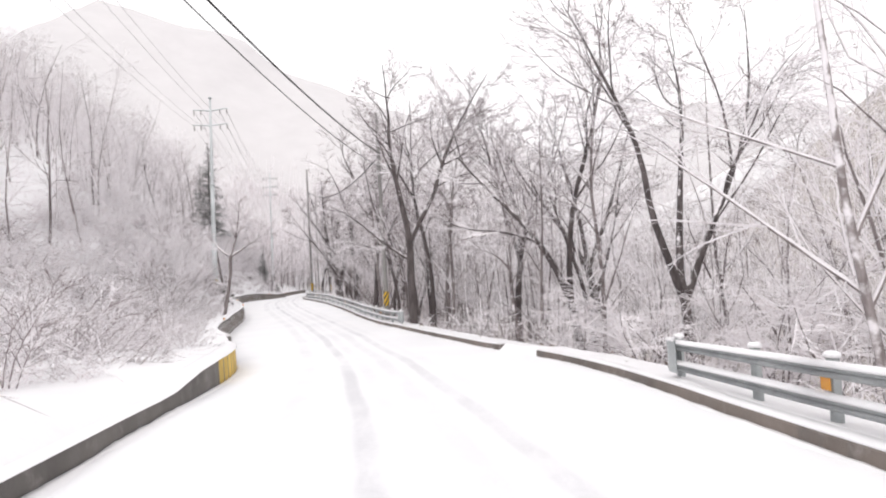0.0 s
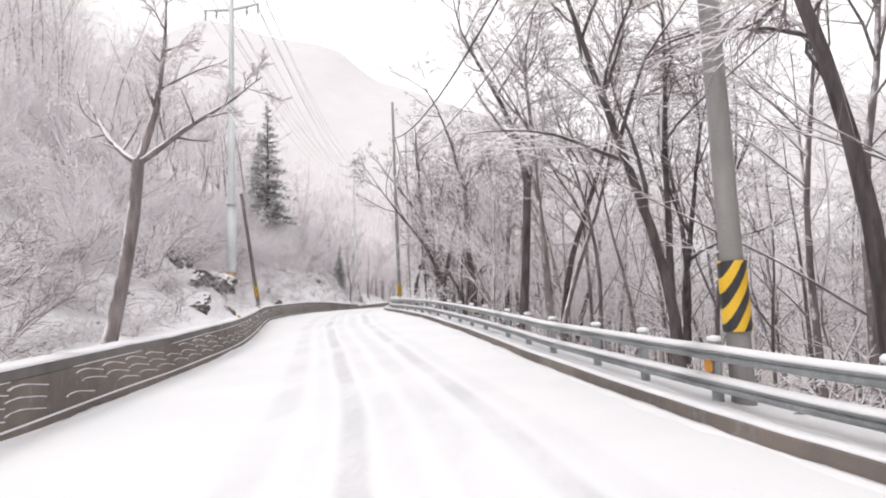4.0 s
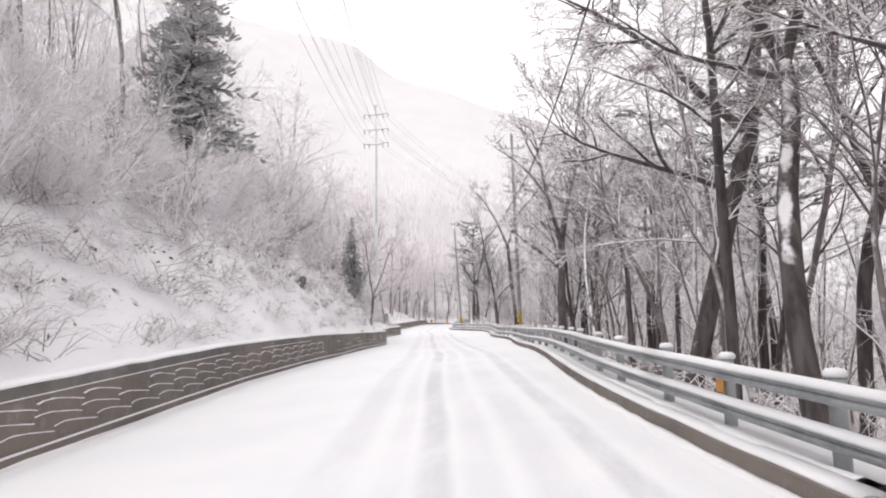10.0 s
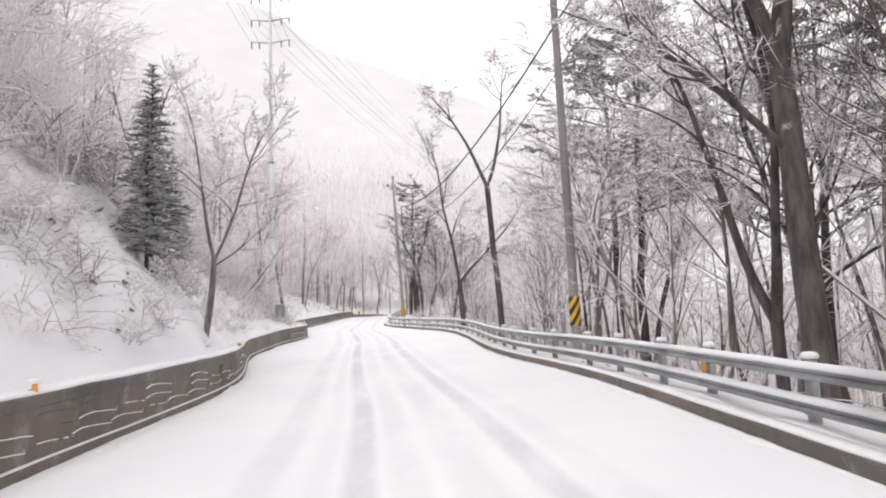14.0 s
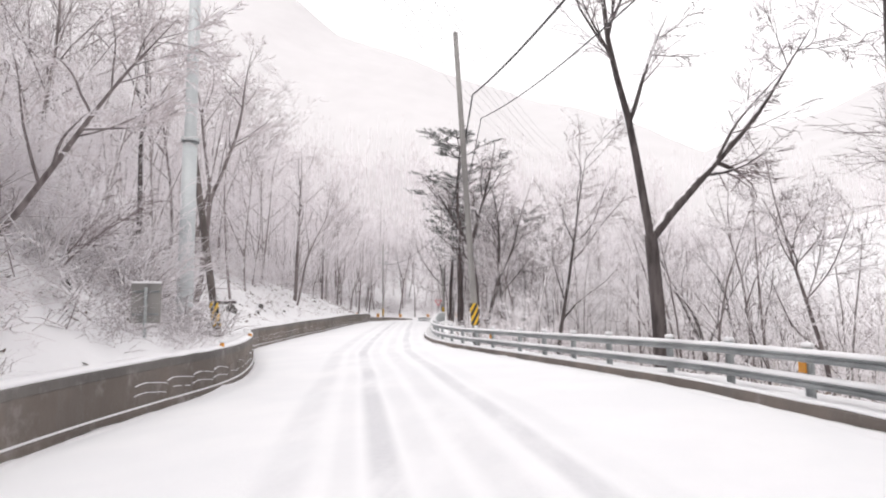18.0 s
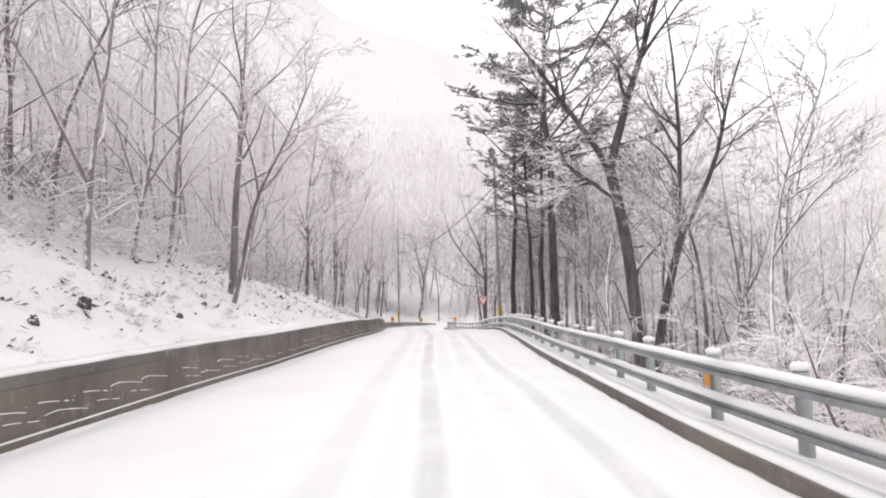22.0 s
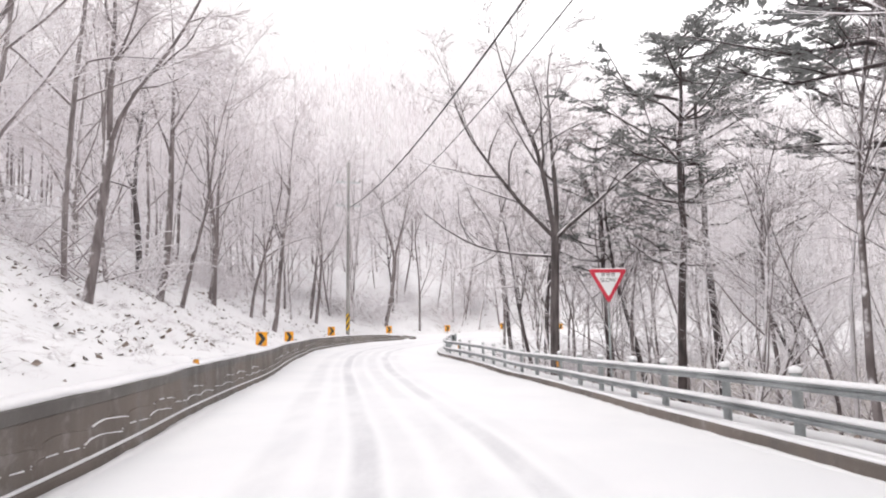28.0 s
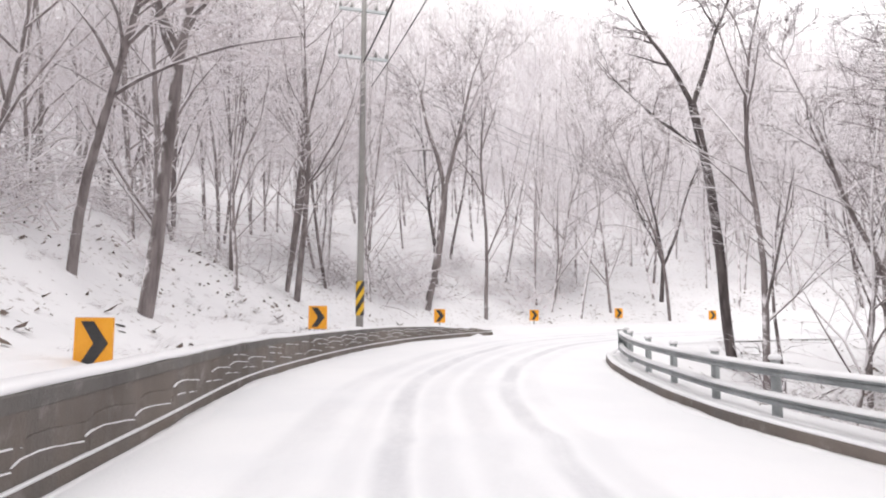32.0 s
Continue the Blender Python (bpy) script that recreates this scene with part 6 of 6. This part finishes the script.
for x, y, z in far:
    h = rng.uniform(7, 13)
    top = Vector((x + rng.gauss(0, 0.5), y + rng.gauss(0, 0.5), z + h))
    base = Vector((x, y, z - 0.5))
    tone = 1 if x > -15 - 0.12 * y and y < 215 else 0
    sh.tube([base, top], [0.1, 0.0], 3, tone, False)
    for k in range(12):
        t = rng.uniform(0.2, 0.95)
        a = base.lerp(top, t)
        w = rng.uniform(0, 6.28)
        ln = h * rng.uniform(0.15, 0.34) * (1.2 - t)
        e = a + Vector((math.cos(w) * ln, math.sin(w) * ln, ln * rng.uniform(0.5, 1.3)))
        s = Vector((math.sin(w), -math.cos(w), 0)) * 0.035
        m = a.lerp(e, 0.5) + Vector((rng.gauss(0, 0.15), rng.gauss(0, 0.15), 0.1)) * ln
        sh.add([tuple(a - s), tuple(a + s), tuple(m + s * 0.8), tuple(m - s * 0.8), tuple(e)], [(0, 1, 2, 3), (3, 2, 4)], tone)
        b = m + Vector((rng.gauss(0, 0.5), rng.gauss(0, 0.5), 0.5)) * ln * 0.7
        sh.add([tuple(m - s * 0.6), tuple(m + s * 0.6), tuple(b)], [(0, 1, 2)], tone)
tagged(new("far_woods", sh.mesh("far_woods", [M_SNOWHAZE, M_TWIG])), "snowy bare woods on the far slopes, mostly paled with haze colour", "woods", kind="stuff")

# ---- rocks on the bank ----
def rock(x, y, size, seed, lift=0.0, flat=0.7):
    bm = bmesh.new()
    bmesh.ops.create_icosphere(bm, subdivisions=3, radius=1.0)
    for v in bm.verts:
        n1 = noise.noise(v.co * 1.1 + Vector((seed * 7.3, 0, 0)))
        n2 = noise.noise(v.co * 2.7 + Vector((0, seed * 3.1, 0)))
        r = 1 + 0.5 * n1 + 0.25 * n2 + 0.12 * noise.noise(v.co * 6.0 + Vector((seed, seed, 0)))
        v.co = Vector((v.co.x * r, v.co.y * r * 0.8, v.co.z * r * flat))
        # broken faces
        v.co.z = min(v.co.z, 0.55 * flat + 0.12 * n2)
    me = bpy.data.meshes.new("rock")
    bm.to_mesh(me)
    bm.free()
    me.materials.append(M_ROCK)
    ob = new("rock", me)
    ob.matrix_basis = pose(x, y, ground_at(x, y) + lift, 8, 12 + seed * 5, seed * 60) @ Matrix.Diagonal((size, size, size, 1))
    tagged(ob, "dark mossy rock in the bank, half under snow", "rock", "bank rocks")


for k, (x, y, s) in enumerate(((-19.35, 48.7, 1.05), (-18.9, 46.9, 0.72), (-19.9, 49.6, 0.55), (-16.6, 42.8, 0.55), (-18.13, 45.0, 0.6), (-17.4, 44.4, 0.45), (-19.3, 45.6, 0.6), (-17.5, 46.4, 0.4), (-20.2, 47.6, 0.6), (-24.68, 65.93, 0.5), (-25.95, 67.05, 0.35), (-29.35, 85.44, 0.5), (-42.49, 138.22, 0.55), (-42.43, 141.59, 0.45),
                              (-43.23, 143.91, 0.6), (-43.1, 147.63, 0.4), (-36.42, 117.98, 0.45), (-43.82, 150.31, 0.35), (-41.67, 135.07, 0.35))):
    rock(x, y, s * (0.75 if k < 13 else 0.32), k, 0.35 if k == 0 else 0.2 if k < 3 else 0.05, 0.66 if k < 3 else 0.7)

# a fallen log with snow along its top
log = thing("fallen_log", pose(-43.3, 138.6, ground_at(-43.3, 138.6) + 0.16, 0, 2, -24), "fallen grey log with snow along its top", "log")
sh = Shape()
sh.tube([Vector((-1.1, 0, 0)), Vector((-0.4, 0.03, 0.01)), Vector((0.4, -0.02, 0)), Vector((1.1, 0.04, 0.02))], [0.13, 0.125, 0.11, 0.09], 12)
part("trunk", sh.mesh("trunk", M_BARK, True), log)
sh = Shape()
sh.tube([Vector((-1.05, 0, 0.1)), Vector((-0.4, 0.03, 0.11)), Vector((0.4, -0.02, 0.09)), Vector((1.05, 0.04, 0.08))], [0.07, 0.08, 0.07, 0.05], 10)
part("top_snow", sh.mesh("top_snow", M_SNOW, True), log, "ridge of snow along the log")

# ---- dead leaves and stalks poking out of the snow ----
sh, pick = Shape(), random.Random(21)
for _ in range(26000):
    left = pick.random() < 0.7
    p, n = (EDGE_L[pick.randrange(85, len(EDGE_L) - 20)] if left else EDGE_R[pick.randrange(60, len(EDGE_R) - 30)])
    o = pick.uniform(1.3, 9) if left else -pick.uniform(0.9, 5)
    if noise.noise((p.x * 0.35, p.y * 0.35, o * 0.3)) < -0.12:
        continue
    q = p + n * o + Vector((pick.gauss(0, 0.3), pick.gauss(0, 0.3)))
    sh.s.append((q.x, q.y))
spots, sh.s = np.array(sh.s), []
LZ, LDL, LDR = terrain(spots[:, 0], spots[:, 1])
for (x, y), z, dl, dr in zip(spots, LZ, LDL, LDR):
    if max(dl, dr) < 0.8:
        continue
    w, s = pick.uniform(0, 6.28), 0.03 + 0.11 * pick.random() ** 2
    a, b = Vector((math.cos(w), math.sin(w), 0)) * s, Vector((-math.sin(w), math.cos(w), 0)) * s * pick.uniform(0.3, 0.7)
    c = Vector((x, y, z + pick.uniform(0.0, 0.03)))
    lift = Vector((0, 0, pick.uniform(0.4, 1.2) * s))
    sh.add([tuple(c - a), tuple(c - b + lift * 0.4), tuple(c + a + lift), tuple(c + b + lift * 0.3)], [(0, 1, 2), (0, 2, 3)])
tagged(new("leaf_litter", sh.mesh("leaf_litter", M_LEAF)), "dead brown leaves poking through the snow", "leaf litter", kind="stuff")

# ---- the face blocks of the retaining wall ----
pick = random.Random(8)
for a, b, wall, rows, shift, z0 in SECTIONS:
    early, end = a < 66, a > 199
    # by course: its height, whether it is there, the share of blocks with snow on their edge
    for course, (h, there, shown) in enumerate(((0.12, True, 0.97), (0.28, True, 0.97 if early else 0.8 if end else 0.55), (0.43, end or a < 90, 0.75 if end else 0.8 if early else 0.4))):
        run, last, want = 0.0, None, pick.uniform(0.1, 0.8)
        for p, n, z in rows:
            run += (p - last).length if last is not None else 0
            last = p
            if run >= want and a + 0.45 < p.y < b - 0.6:
                back, want = run - want, want + 0.9
                if 101 < a < 104 and p.y < 116.5:
                    continue
                if not there:
                    continue
                bare, snowy = BLOCKS[pick.randrange(3 if early else 6)]
                ob = part("block", snowy if pick.random() < shown else bare, wall)
                t = Vector((-n.y, n.x)) * back
                ob.matrix_basis = pose(p.x - shift.x + n.x * 0.056 + t.x, p.y - shift.y + n.y * 0.056 + t.y, z - z0 + h * float(wall_h(p.y)) / 0.84, 0, 0, math.degrees(math.atan2(n.y, n.x)) - 90)
    # joints between the wall's casts, dusted with snow
    for y in (48.8, 63.1, 77.4, 191.8):
        if a < y < b:
            p, n, z = min(rows, key=lambda row: abs(row[0].y - y))
            sh, top = Shape(), float(wall_h(p.y))
            sh.box((-0.016, -0.004, 0.0), (0.016, 0.05, top * 0.94), 0, 0.005)
            part("joint", sh.mesh("joint", M_JOINT), wall, "pale joint dusted with snow", at=pose(p.x - shift.x + n.x * 0.035, p.y - shift.y + n.y * 0.035, z - z0, 0, 0, math.degrees(math.atan2(n.y, n.x)) - 90))
